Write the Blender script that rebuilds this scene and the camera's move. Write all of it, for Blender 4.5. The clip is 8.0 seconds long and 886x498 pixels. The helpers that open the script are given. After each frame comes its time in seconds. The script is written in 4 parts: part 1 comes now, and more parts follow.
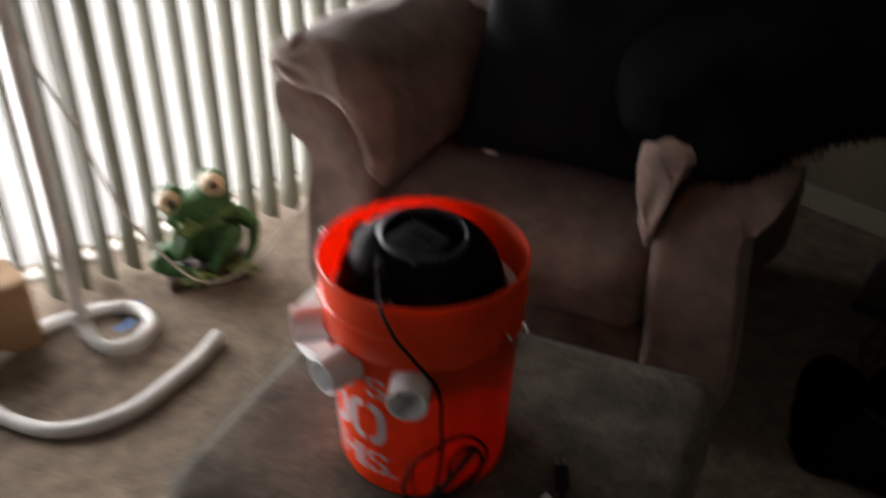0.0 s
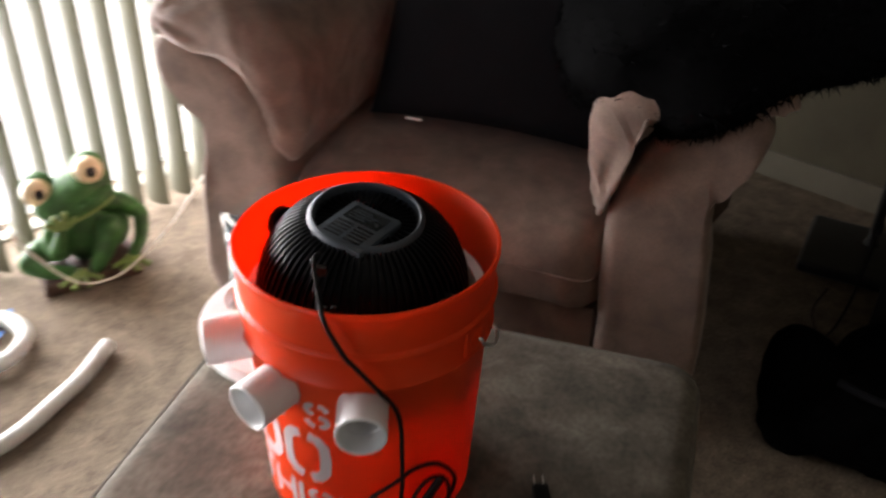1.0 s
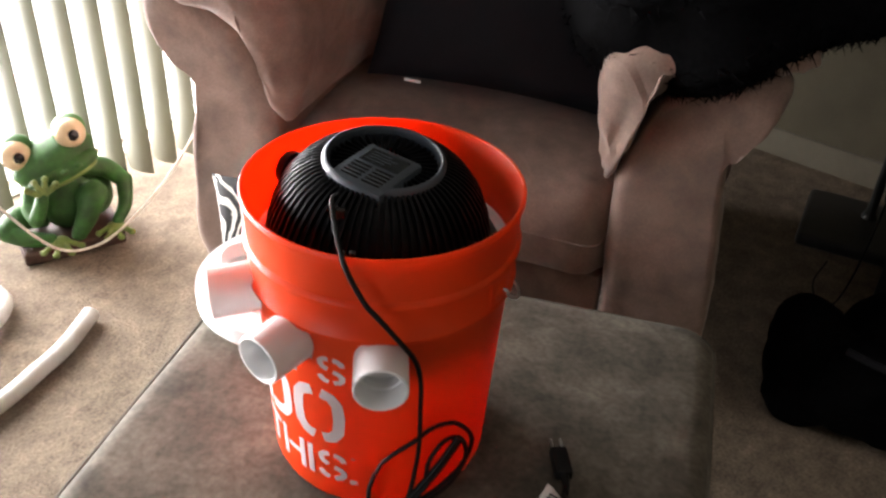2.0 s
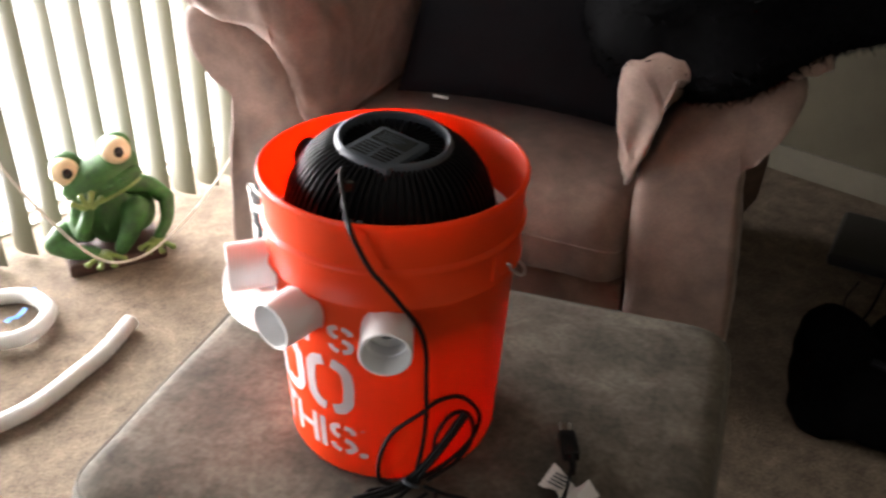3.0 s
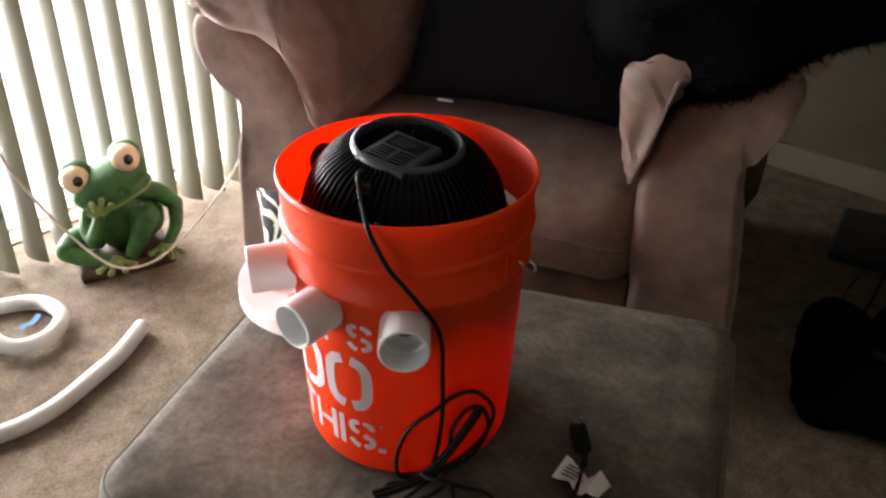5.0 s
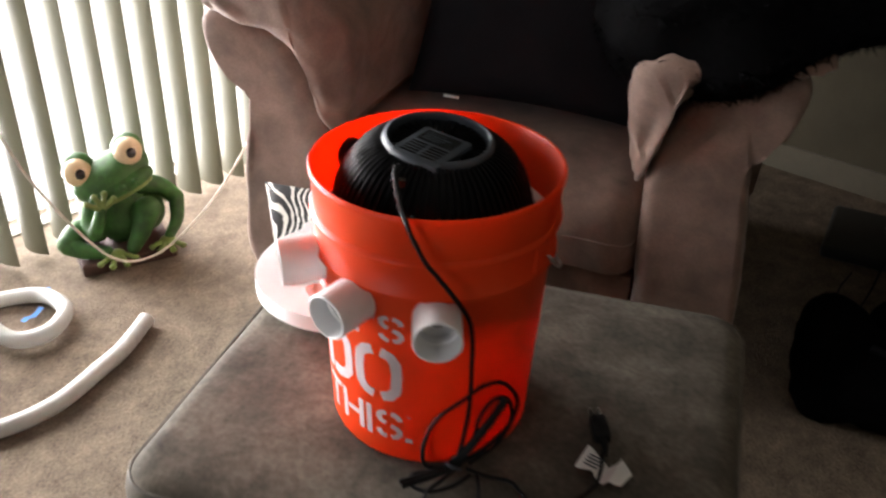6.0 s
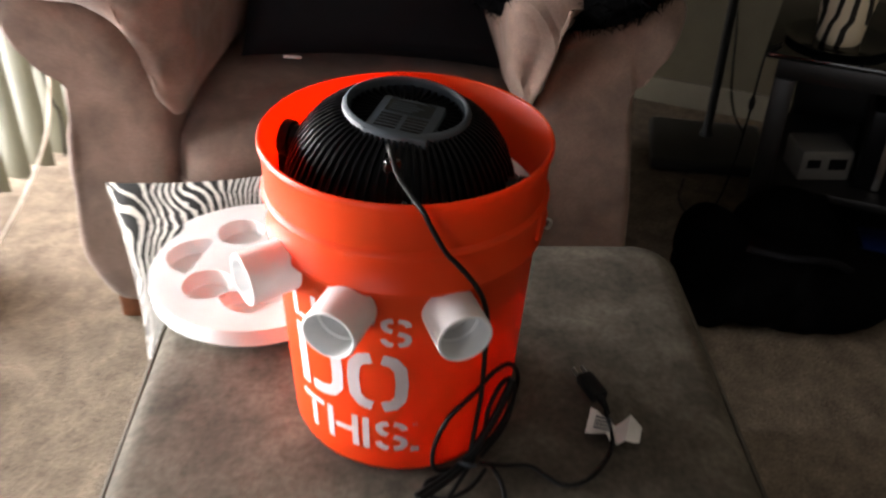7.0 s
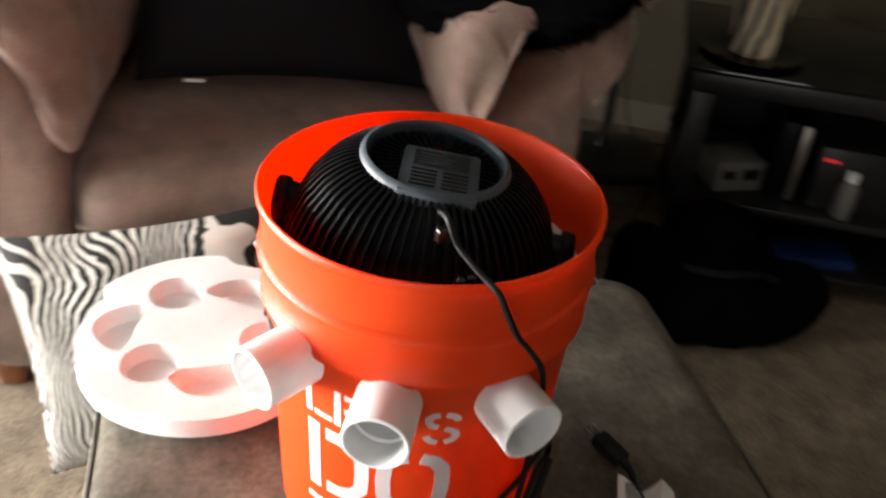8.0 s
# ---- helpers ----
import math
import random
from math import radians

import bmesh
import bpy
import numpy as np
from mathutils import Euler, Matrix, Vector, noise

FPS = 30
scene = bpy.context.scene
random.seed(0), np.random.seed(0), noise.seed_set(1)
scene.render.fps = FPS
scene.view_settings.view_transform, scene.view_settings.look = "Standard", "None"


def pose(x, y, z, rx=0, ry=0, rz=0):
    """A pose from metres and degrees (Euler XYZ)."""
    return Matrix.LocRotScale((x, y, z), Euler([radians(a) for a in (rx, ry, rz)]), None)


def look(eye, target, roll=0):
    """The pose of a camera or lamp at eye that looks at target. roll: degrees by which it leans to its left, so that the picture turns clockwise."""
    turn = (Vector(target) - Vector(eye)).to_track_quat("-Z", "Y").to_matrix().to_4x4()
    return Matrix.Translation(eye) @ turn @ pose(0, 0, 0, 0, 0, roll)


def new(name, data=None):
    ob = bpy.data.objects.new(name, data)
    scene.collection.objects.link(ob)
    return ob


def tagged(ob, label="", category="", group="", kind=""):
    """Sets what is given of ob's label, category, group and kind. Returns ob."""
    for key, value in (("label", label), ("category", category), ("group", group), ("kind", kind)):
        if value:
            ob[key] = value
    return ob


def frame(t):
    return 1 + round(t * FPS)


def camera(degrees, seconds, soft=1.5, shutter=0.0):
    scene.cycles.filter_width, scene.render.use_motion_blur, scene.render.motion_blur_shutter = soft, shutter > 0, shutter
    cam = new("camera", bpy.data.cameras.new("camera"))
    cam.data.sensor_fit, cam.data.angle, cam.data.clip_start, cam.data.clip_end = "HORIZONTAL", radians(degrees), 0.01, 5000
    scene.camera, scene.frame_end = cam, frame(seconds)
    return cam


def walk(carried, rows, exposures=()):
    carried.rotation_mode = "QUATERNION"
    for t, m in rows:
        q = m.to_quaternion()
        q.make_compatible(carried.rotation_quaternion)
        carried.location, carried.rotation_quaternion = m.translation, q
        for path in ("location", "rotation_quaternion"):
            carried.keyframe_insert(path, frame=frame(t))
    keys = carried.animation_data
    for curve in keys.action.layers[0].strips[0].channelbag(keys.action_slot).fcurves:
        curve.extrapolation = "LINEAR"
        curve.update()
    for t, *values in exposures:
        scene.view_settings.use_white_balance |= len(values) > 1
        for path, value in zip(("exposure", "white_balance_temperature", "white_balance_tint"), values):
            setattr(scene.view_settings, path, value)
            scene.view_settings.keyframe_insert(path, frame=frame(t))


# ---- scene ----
EXPOSURES = [(0.0, -1.5, 6500, 15), (0.5, -0.92, 6500, 15), (1.0, -0.45, 6500, 15), (1.5, 0.05, 6500, 15), (3.0, 0.15, 6500, 15), (4.5, -0.35, 6500, 15), (6.0, -0.4, 6500, 15), (7.0, -0.25, 6550, 14), (8.0, -0.12, 6700, 11)]
cam = camera(52.35, 8.0, soft=2.4, shutter=1.0)
# seconds, eye x y z, yaw, pitch, roll
ROWS = [
    (0.0, 0.1057, -1.0976, 1.4674, 3.88, -31.72, 0.03),
    (0.1, 0.0957, -1.0599, 1.4149, 2.70, -31.80, 0.75),
    (0.5, 0.0929, -0.9971, 1.3827, 2.68, -33.70, -1.45),
    (1.0, 0.0279, -0.8749, 1.3425, -4.16, -33.27, 1.21),
    (1.5, -0.0276, -0.7869, 1.2782, -8.07, -32.94, 1.65),
    (1.7, -0.0309, -0.8063, 1.2785, -7.38, -34.64, 2.17),
    (2.8, 0.0252, -0.9236, 1.2322, -3.60, -30.98, 1.73),
    (3.0, 0.0213, -0.9287, 1.2286, -2.44, -30.99, 1.10),
    (3.5, 0.0124, -0.9264, 1.2248, -1.18, -31.44, 0.33),
    (4.0, 0.0089, -0.9304, 1.2324, -0.48, -31.41, 0.04),
    (4.5, 0.0068, -0.9333, 1.2349, -1.17, -30.73, -0.02),
    (5.8, -0.0344, -0.9980, 1.2583, -4.04, -31.18, 0.85),
    (6.0, -0.0593, -0.9737, 1.2505, -4.20, -31.08, 1.43),
    (6.5, -0.1996, -0.8658, 1.2261, -16.96, -33.19, 0.19),
    (7.0, -0.2869, -0.7954, 1.2118, -22.85, -34.07, 1.59),
    (7.4, -0.3093, -0.6605, 1.1805, -28.33, -33.98, 4.43),
    (7.5, -0.3082, -0.6349, 1.1866, -28.65, -34.03, 3.88),
    (7.6, -0.3256, -0.6154, 1.1820, -29.98, -33.45, 4.99),
    (7.8, -0.3532, -0.5920, 1.1816, -31.79, -33.34, 5.72),
    (8.0, -0.3892, -0.5736, 1.1804, -35.54, -33.43, 5.57),
]


def aim(x, y, z, yaw, pitch, roll):
    a, b = radians(yaw), radians(pitch)
    way = Vector((-math.sin(a) * math.cos(b), math.cos(a) * math.cos(b), math.sin(b)))
    return look((x, y, z), Vector((x, y, z)) + way, roll)


walk(cam, [(row[0], aim(*row[1:])) for row in ROWS], EXPOSURES)

# ---- light ----
world = bpy.data.worlds.new("daylight")
scene.world = world
world.use_nodes = True
wn = world.node_tree
sky = wn.nodes.new("ShaderNodeTexSky")
sky.sky_type = "NISHITA"
sky.sun_disc = False
sky.sun_elevation, sky.sun_rotation = radians(50), radians(-45)
wn.links.new(sky.outputs[0], wn.nodes["Background"].inputs[0])
wn.nodes["Background"].inputs[1].default_value = 0.05

ROOM = Matrix.Rotation(radians(45), 4, "Z")   # room frame: x along the window wall, y towards the window
WX0, WX1 = -1.25, 1.08                        # window's span along its wall
WALL_Y = 1.556
BACK_X = 1.966


def area_lamp(name, m, sx, sy, watts, colour):
    data = bpy.data.lights.new(name, "AREA")
    data.shape, data.size, data.size_y, data.energy, data.color = "RECTANGLE", sx, sy, watts, colour
    data.spread = radians(125)
    ob = new(name, data)
    ob.matrix_world = m
    return ob


# daylight that enters by the glass door, standing in its opening
area_lamp("window_daylight", ROOM @ pose((WX0 + WX1) / 2, WALL_Y + 0.135, 0.54, 90, 0, 180), WX1 - WX0, 1.06, 265, (0.985, 0.99, 0.97))

# daylight of the second glass door, in the wall behind the camera
area_lamp("rear_door_daylight", ROOM @ pose(-3.44, 0.1, 1.0, 90, 0, -90), 1.5, 1.7, 13, (0.98, 0.98, 0.98))

# ---- materials ----
def node(nt, kind, **inputs):
    n = nt.nodes.new("ShaderNode" + kind)
    for key, value in inputs.items():
        n.inputs[key].default_value = value
    return n


def material(name, colour, rough=0.6, metal=0.0, spread=0.15, grain=60.0, blotch=6.0, blotch_spread=0.15, bump=0.2, bump_size=0.002, specular=0.5, coat=0.0, sheen=0.0):
    """A surface with grain and blotches at two scales and a fine relief."""
    m = bpy.data.materials.new(name)
    m.use_nodes = True
    nt = m.node_tree
    b = nt.nodes["Principled BSDF"]
    b.inputs["Roughness"].default_value, b.inputs["Metallic"].default_value = rough, metal
    b.inputs["Specular IOR Level"].default_value = specular
    b.inputs["Coat Weight"].default_value, b.inputs["Sheen Weight"].default_value = coat, sheen
    tc = nt.nodes.new("ShaderNodeTexCoord")
    fine, broad = node(nt, "TexNoise", Scale=grain, Detail=4.0), node(nt, "TexNoise", Scale=blotch, Detail=3.0)
    for n in (fine, broad):
        nt.links.new(tc.outputs["Object"], n.inputs["Vector"])
    col = Vector(colour)

    def ramp(src, low, high):
        r = nt.nodes.new("ShaderNodeMapRange")
        r.inputs["From Min"].default_value, r.inputs["From Max"].default_value = 0.3, 0.7
        r.inputs["To Min"].default_value, r.inputs["To Max"].default_value = low, high
        nt.links.new(src, r.inputs["Value"])
        return r.outputs[0]
    mul = nt.nodes.new("ShaderNodeMath")
    mul.operation = "MULTIPLY"
    nt.links.new(ramp(fine.outputs["Fac"], 1 - spread, 1 + spread), mul.inputs[0])
    nt.links.new(ramp(broad.outputs["Fac"], 1 - blotch_spread, 1 + blotch_spread), mul.inputs[1])
    sc = nt.nodes.new("ShaderNodeVectorMath")
    sc.operation = "SCALE"
    sc.inputs[0].default_value = col
    nt.links.new(mul.outputs[0], sc.inputs["Scale"])
    nt.links.new(sc.outputs[0], b.inputs["Base Color"])
    if bump:
        bp = node(nt, "Bump", Strength=bump, Distance=bump_size)
        nt.links.new(fine.outputs["Fac"], bp.inputs["Height"])
        nt.links.new(bp.outputs[0], b.inputs["Normal"])
    return m


def zebra_material(name, scale, dark=(0.012, 0.011, 0.011), light=(0.75, 0.72, 0.66), turn=0.0, cut=0.6, swirl=0.42):
    """Wavy stripes printed in black on off-white."""
    m = material(name, light, 0.8)
    nt = m.node_tree
    b = nt.nodes["Principled BSDF"]
    tc = nt.nodes.new("ShaderNodeTexCoord")
    mp = nt.nodes.new("ShaderNodeMapping")
    mp.inputs["Rotation"].default_value = (0, 0, radians(turn))
    nt.links.new(tc.outputs["Object"], mp.inputs[0])
    warp = node(nt, "TexNoise", Scale=4.5, Detail=1.0)
    nt.links.new(mp.outputs[0], warp.inputs["Vector"])
    amount = nt.nodes.new("ShaderNodeVectorMath")
    amount.operation = "MULTIPLY_ADD"
    amount.inputs[1].default_value = (swirl, swirl, swirl)
    nt.links.new(warp.outputs["Color"], amount.inputs[0])
    nt.links.new(mp.outputs[0], amount.inputs[2])
    w = node(nt, "TexWave", Scale=scale, Distortion=2.6, Detail=1.5, **{"Detail Scale": 1.5})
    nt.links.new(amount.outputs[0], w.inputs[0])
    r = nt.nodes.new("ShaderNodeValToRGB")
    r.color_ramp.elements[0].position, r.color_ramp.elements[0].color = cut, (*dark, 1)
    r.color_ramp.elements[1].position, r.color_ramp.elements[1].color = cut + 0.06, (*light, 1)
    nt.links.new(w.outputs["Fac"], r.inputs[0])
    nt.links.new(r.outputs[0], b.inputs["Base Color"])
    return m


CARPET = material("carpet", (0.198, 0.156, 0.117), 0.95, spread=0.26, grain=150, blotch=16, blotch_spread=0.24, bump=0.8, bump_size=0.005, specular=0.1)
CONCRETE = material("pale_concrete", (0.62, 0.61, 0.58), 0.9, spread=0.1, grain=80)
# same paint as the other walls, darkened: the dim corner's shade is in the colour
SHADED_WALL = material("shaded_wall_paint", (0.125, 0.106, 0.068), 0.8, spread=0.03, grain=120, bump=0.15)
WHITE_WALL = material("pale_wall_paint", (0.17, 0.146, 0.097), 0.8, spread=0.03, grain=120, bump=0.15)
CEILING = material("ceiling_paint", (0.36, 0.34, 0.31), 0.9, spread=0.05, grain=90, bump=0.4)
TRIM = material("trim_paint", (0.22, 0.195, 0.145), 0.5, spread=0.03)
SUEDE = material("taupe_microsuede", (0.226, 0.155, 0.125), 0.85, spread=0.10, grain=220, blotch=11, blotch_spread=0.28, bump=0.25, specular=0.2, sheen=0.25)
OTTOMAN = material("grey_taupe_microsuede", (0.103, 0.089, 0.070), 0.9, spread=0.20, grain=120, blotch=9, blotch_spread=0.4, bump=0.25, specular=0.1, sheen=0.05)
PIPING = material("piping_cloth", (0.105, 0.091, 0.070), 0.8)
ORANGE = material("orange_plastic", (1.0, 0.100, 0.015), 0.38, spread=0.02, grain=40, blotch=12, blotch_spread=0.04, bump=0.05, specular=0.5)
PINK_INK = material("white_ink", (0.66, 0.545, 0.555), 0.5, spread=0.04, grain=300)
PVC = material("white_plastic", (0.82, 0.82, 0.82), 0.32, spread=0.02, grain=60, bump=0.03)
HOSE = material("hose_plastic", (0.62, 0.62, 0.59), 0.4, spread=0.04, grain=40, bump=0.05)
FOAM = material("polystyrene", (0.90, 0.93, 0.93), 0.75, spread=0.03, grain=380, bump=0.3)
BLACK = material("black_plastic", (0.005, 0.005, 0.006), 0.36, spread=0.15, grain=90, bump=0.05, specular=0.11)
GREY = material("slate_plastic", (0.047, 0.060, 0.075), 0.48, spread=0.1, grain=150, bump=0.1, specular=0.5)
PALE_GREY = material("pale_grey_plastic", (0.15, 0.147, 0.138), 0.5, spread=0.06, grain=120, bump=0.1)
SCREEN = material("dark_label", (0.02, 0.025, 0.028), 0.25, spread=0.2, grain=60, bump=0.0)
CORD = material("cord_rubber", (0.008, 0.008, 0.008), 0.5, spread=0.05, specular=0.15)
RED_LED = material("red_plastic", (0.6, 0.02, 0.02), 0.3)
LED = bpy.data.materials.new("red_display")
LED.use_nodes = True
LED.node_tree.nodes["Principled BSDF"].inputs["Base Color"].default_value = (0.3, 0.01, 0.01, 1)
LED.node_tree.nodes["Principled BSDF"].inputs["Emission Color"].default_value = (1.0, 0.03, 0.03, 1)
LED.node_tree.nodes["Principled BSDF"].inputs["Emission Strength"].default_value = 0.8
WIRE = material("steel_wire", (0.55, 0.53, 0.5), 0.3, metal=1.0, spread=0.05)
FROG = material("green_glaze", (0.026, 0.092, 0.014), 0.62, spread=0.25, grain=60, blotch=18, blotch_spread=0.38, bump=0.5, bump_size=0.003)
FROG_LIGHT = material("pale_green_glaze", (0.15, 0.21, 0.05), 0.42, spread=0.15, grain=60, bump=0.3)
EYE_WHITE = material("cream_glaze", (0.62, 0.47, 0.29), 0.3, spread=0.05)
EYE_BLACK = material("black_glaze", (0.012, 0.009, 0.008), 0.2, spread=0.05)
SLATE = material("brown_base", (0.06, 0.026, 0.016), 0.7, spread=0.3, grain=40, bump=0.6, bump_size=0.004)
BLIND = material("blind_vinyl", (0.115, 0.110, 0.075), 0.55, spread=0.03, grain=30, bump=0.05)
FUR = material("black_fur", (0.0026, 0.0026, 0.0029), 0.85, spread=0.4, grain=90, bump=0.3, bump_size=0.004, specular=0.02)
SATIN = material("black_cloth", (0.0095, 0.0095, 0.0118), 0.7, spread=0.2, grain=300, bump=0.2, specular=0.1)
BLACK_WOOD = material("black_wood", (0.012, 0.011, 0.011), 0.4, spread=0.2, grain=40, bump=0.1)
BLACK_METAL = material("black_metal", (0.012, 0.012, 0.012), 0.4, spread=0.1)
WOOD = material("stained_wood", (0.22, 0.075, 0.03), 0.45, spread=0.2, grain=40)
CARDBOARD = material("cardboard", (0.30, 0.18, 0.09), 0.85, spread=0.1, grain=80)
PAPER = material("white_paper", (0.75, 0.73, 0.7), 0.6, spread=0.05)
DEEP_BLUE = material("deep_blue_plastic", (0.008, 0.03, 0.16), 0.4)
BLUE = material("blue_tape", (0.02, 0.2, 0.6), 0.5)


def creased(m, name):
    """The same cloth with loose gathers and soft folds pressed into it."""
    c = m.copy()
    c.name = name
    nt = c.node_tree
    b = nt.nodes["Principled BSDF"]
    tc = nt.nodes.new("ShaderNodeTexCoord")
    big = node(nt, "TexNoise", Scale=6.0, Detail=0.6, Distortion=0.7)
    nt.links.new(tc.outputs["Object"], big.inputs["Vector"])
    fold = nt.nodes.new("ShaderNodeMath")
    fold.operation = "PINGPONG"
    fold.inputs[1].default_value = 0.11
    nt.links.new(big.outputs[0], fold.inputs[0])
    bp = node(nt, "Bump", Strength=0.32, Distance=0.05)
    nt.links.new(fold.outputs[0], bp.inputs["Height"])
    if b.inputs["Normal"].links:
        nt.links.new(b.inputs["Normal"].links[0].from_socket, bp.inputs["Normal"])
    nt.links.new(bp.outputs[0], b.inputs["Normal"])
    return c


def brushed(m, scale, low, high):
    """Streaks and smudges where the pile was stroked either way."""
    nt = m.node_tree
    b = nt.nodes["Principled BSDF"]
    tc = nt.nodes.new("ShaderNodeTexCoord")
    smudge = node(nt, "TexNoise", Scale=scale, Detail=5.0, Distortion=1.8)
    nt.links.new(tc.outputs["Object"], smudge.inputs["Vector"])
    r = nt.nodes.new("ShaderNodeMapRange")
    for key, value in zip(("From Min", "From Max", "To Min", "To Max"), (0.36, 0.64, low, high)):
        r.inputs[key].default_value = value
    nt.links.new(smudge.outputs[0], r.inputs["Value"])
    sc = nt.nodes.new("ShaderNodeVectorMath")
    sc.operation = "SCALE"
    nt.links.new(b.inputs["Base Color"].links[0].from_socket, sc.inputs[0])
    nt.links.new(r.outputs[0], sc.inputs["Scale"])
    nt.links.new(sc.outputs[0], b.inputs["Base Color"])


brushed(OTTOMAN, 16.0, 0.82, 1.18)
brushed(SUEDE, 10.0, 0.89, 1.11)
brushed(CARPET, 26.0, 0.88, 1.12)
SUEDE_PAD = creased(SUEDE, "creased_microsuede")
ZEBRA = zebra_material("zebra_cloth", 19.0, turn=20)
ZEBRA_GLAZE = zebra_material("zebra_glaze", 10.0, dark=(0.014, 0.009, 0.006), light=(0.8, 0.68, 0.5), turn=90, cut=0.30, swirl=0.10)
STRING = material("white_cord", (0.62, 0.58, 0.5), 0.6)
CLEAR = bpy.data.materials.new("window_glass")
CLEAR.use_nodes = True
_b = CLEAR.node_tree.nodes["Principled BSDF"]
_b.inputs["Roughness"].default_value, _b.inputs["Transmission Weight"].default_value, _b.inputs["IOR"].default_value = 0.02, 1.0, 1.1
TABLE_GLASS = material("smoked_glass", (0.008, 0.009, 0.009), 0.06, spread=0.05, bump=0.0)
_m = BLIND.node_tree
_t = node(_m, "BsdfTranslucent", Color=(0.6, 0.58, 0.42, 1))
_x = node(_m, "MixShader", Fac=0.09)
_m.links.new(_m.nodes["Principled BSDF"].outputs[0], _x.inputs[1])
_m.links.new(_t.outputs[0], _x.inputs[2])
_m.links.new(_x.outputs[0], _m.nodes["Material Output"].inputs[0])
OUT = bpy.data.materials.new("daylight_outside")
OUT.use_nodes = True
_n = OUT.node_tree
_n.nodes.clear()
_e = node(_n, "Emission", Color=(1.0, 0.98, 0.92, 1), Strength=3.0)
_o = _n.nodes.new("ShaderNodeOutputMaterial")
_n.links.new(_e.outputs[0], _o.inputs[0])


_m = ORANGE.node_tree
_t = node(_m, "BsdfTranslucent", Color=(1.0, 0.125, 0.016, 1))
_x = node(_m, "MixShader", Fac=0.50)
_m.links.new(_m.nodes["Principled BSDF"].outputs[0], _x.inputs[1])
_m.links.new(_t.outputs[0], _x.inputs[2])
_m.links.new(_x.outputs[0], _m.nodes["Material Output"].inputs[0])


# ---- building helpers ----
def thing(name, m, label, category, group="", kind=""):
    ob = new(name)
    ob.matrix_world = m
    ob.empty_display_size = 0.05
    return tagged(ob, label, category, group, kind)


def mesh_of(name, bm, mats, smooth=True):
    me = bpy.data.meshes.new(name)
    bmesh.ops.recalc_face_normals(bm, faces=bm.faces[:])
    bm.to_mesh(me)
    bm.free()
    for mt in (mats if isinstance(mats, (list, tuple)) else [mats]):
        me.materials.append(mt)
    if smooth:
        me.shade_smooth()
        me.set_sharp_from_angle(angle=radians(42))
    return me


def part(name, bm, mat, parent, label="", m=None, smooth=True):
    me = bm if isinstance(bm, bpy.types.Mesh) else mesh_of(name, bm, mat, smooth)
    ob = new(name, me)
    ob.parent = parent
    if m is not None:
        ob.matrix_local = m
    return tagged(ob, label) if label else ob


def solo(name, bm, mat, m, label, category, group="", kind="", smooth=True):
    ob = new(name, mesh_of(name, bm, mat, smooth))
    ob.matrix_world = m
    return tagged(ob, label, category, group, kind)


def box(x0, x1, y0, y1, z0, z1, bevel=0.0, seg=2, bm=None):
    bm = bm or bmesh.new()
    made = bmesh.ops.create_cube(bm, size=1.0, matrix=Matrix.Translation(((x0 + x1) / 2, (y0 + y1) / 2, (z0 + z1) / 2)) @ Matrix.Diagonal((x1 - x0, y1 - y0, z1 - z0, 1)))
    if bevel:
        edges = {e for v in made["verts"] for e in v.link_edges}
        bmesh.ops.bevel(bm, geom=list(edges), offset=bevel, segments=seg, profile=0.5, affect="EDGES")
    return bm


def lathe(profile, n=64, bm=None, closed=False):
    """Turns (radius, height) pairs about z."""
    bm = bm or bmesh.new()
    rings = []
    for r, z in profile:
        if r < 1e-6:
            rings.append([bm.verts.new((0, 0, z))])
        else:
            rings.append([bm.verts.new((r * math.cos(2 * math.pi * k / n), r * math.sin(2 * math.pi * k / n), z)) for k in range(n)])
    pairs = list(zip(rings, rings[1:])) + ([(rings[-1], rings[0])] if closed else [])
    for a, b in pairs:
        for k in range(n):
            q = [a[k % len(a)], a[(k + 1) % len(a)], b[(k + 1) % len(b)], b[k % len(b)]]
            q = list(dict.fromkeys(q))
            if len(q) > 2:
                bm.faces.new(q)
    return bm


def spline(points, steps=8):
    """Catmull-Rom through the points."""
    p = [Vector(q) for q in points]
    p = [2 * p[0] - p[1]] + p + [2 * p[-1] - p[-2]]
    out = []
    for i in range(1, len(p) - 2):
        for k in range(steps):
            t = k / steps
            a, b, c, d = p[i - 1:i + 3]
            out.append(0.5 * ((2 * b) + (c - a) * t + (2 * a - 5 * b + 4 * c - d) * t * t + (3 * b - a - 3 * c + d) * t ** 3))
    return out + [p[-2]]


def tube(points, radius, n=10, steps=8, bm=None, caps=True):
    """A round tube along a smooth line; radius is a number or a function of 0..1."""
    bm = bm or bmesh.new()
    line = spline(points, steps) if steps > 1 else [Vector(q) for q in points]
    rings, side = [], None
    for i, q in enumerate(line):
        way = (line[min(i + 1, len(line) - 1)] - line[max(i - 1, 0)]).normalized()
        if side is None:
            side = way.orthogonal().normalized()
        side = (side - way * side.dot(way)).normalized()
        up = way.cross(side)
        r = radius(i / (len(line) - 1)) if callable(radius) else radius
        rings.append([bm.verts.new(q + r * (math.cos(2 * math.pi * k / n) * side + math.sin(2 * math.pi * k / n) * up)) for k in range(n)])
    for a, b in zip(rings, rings[1:]):
        for k in range(n):
            bm.faces.new((a[k], a[(k + 1) % n], b[(k + 1) % n], b[k]))
    if caps:
        bm.faces.new(rings[0][::-1])
        bm.faces.new(rings[-1])
    return bm


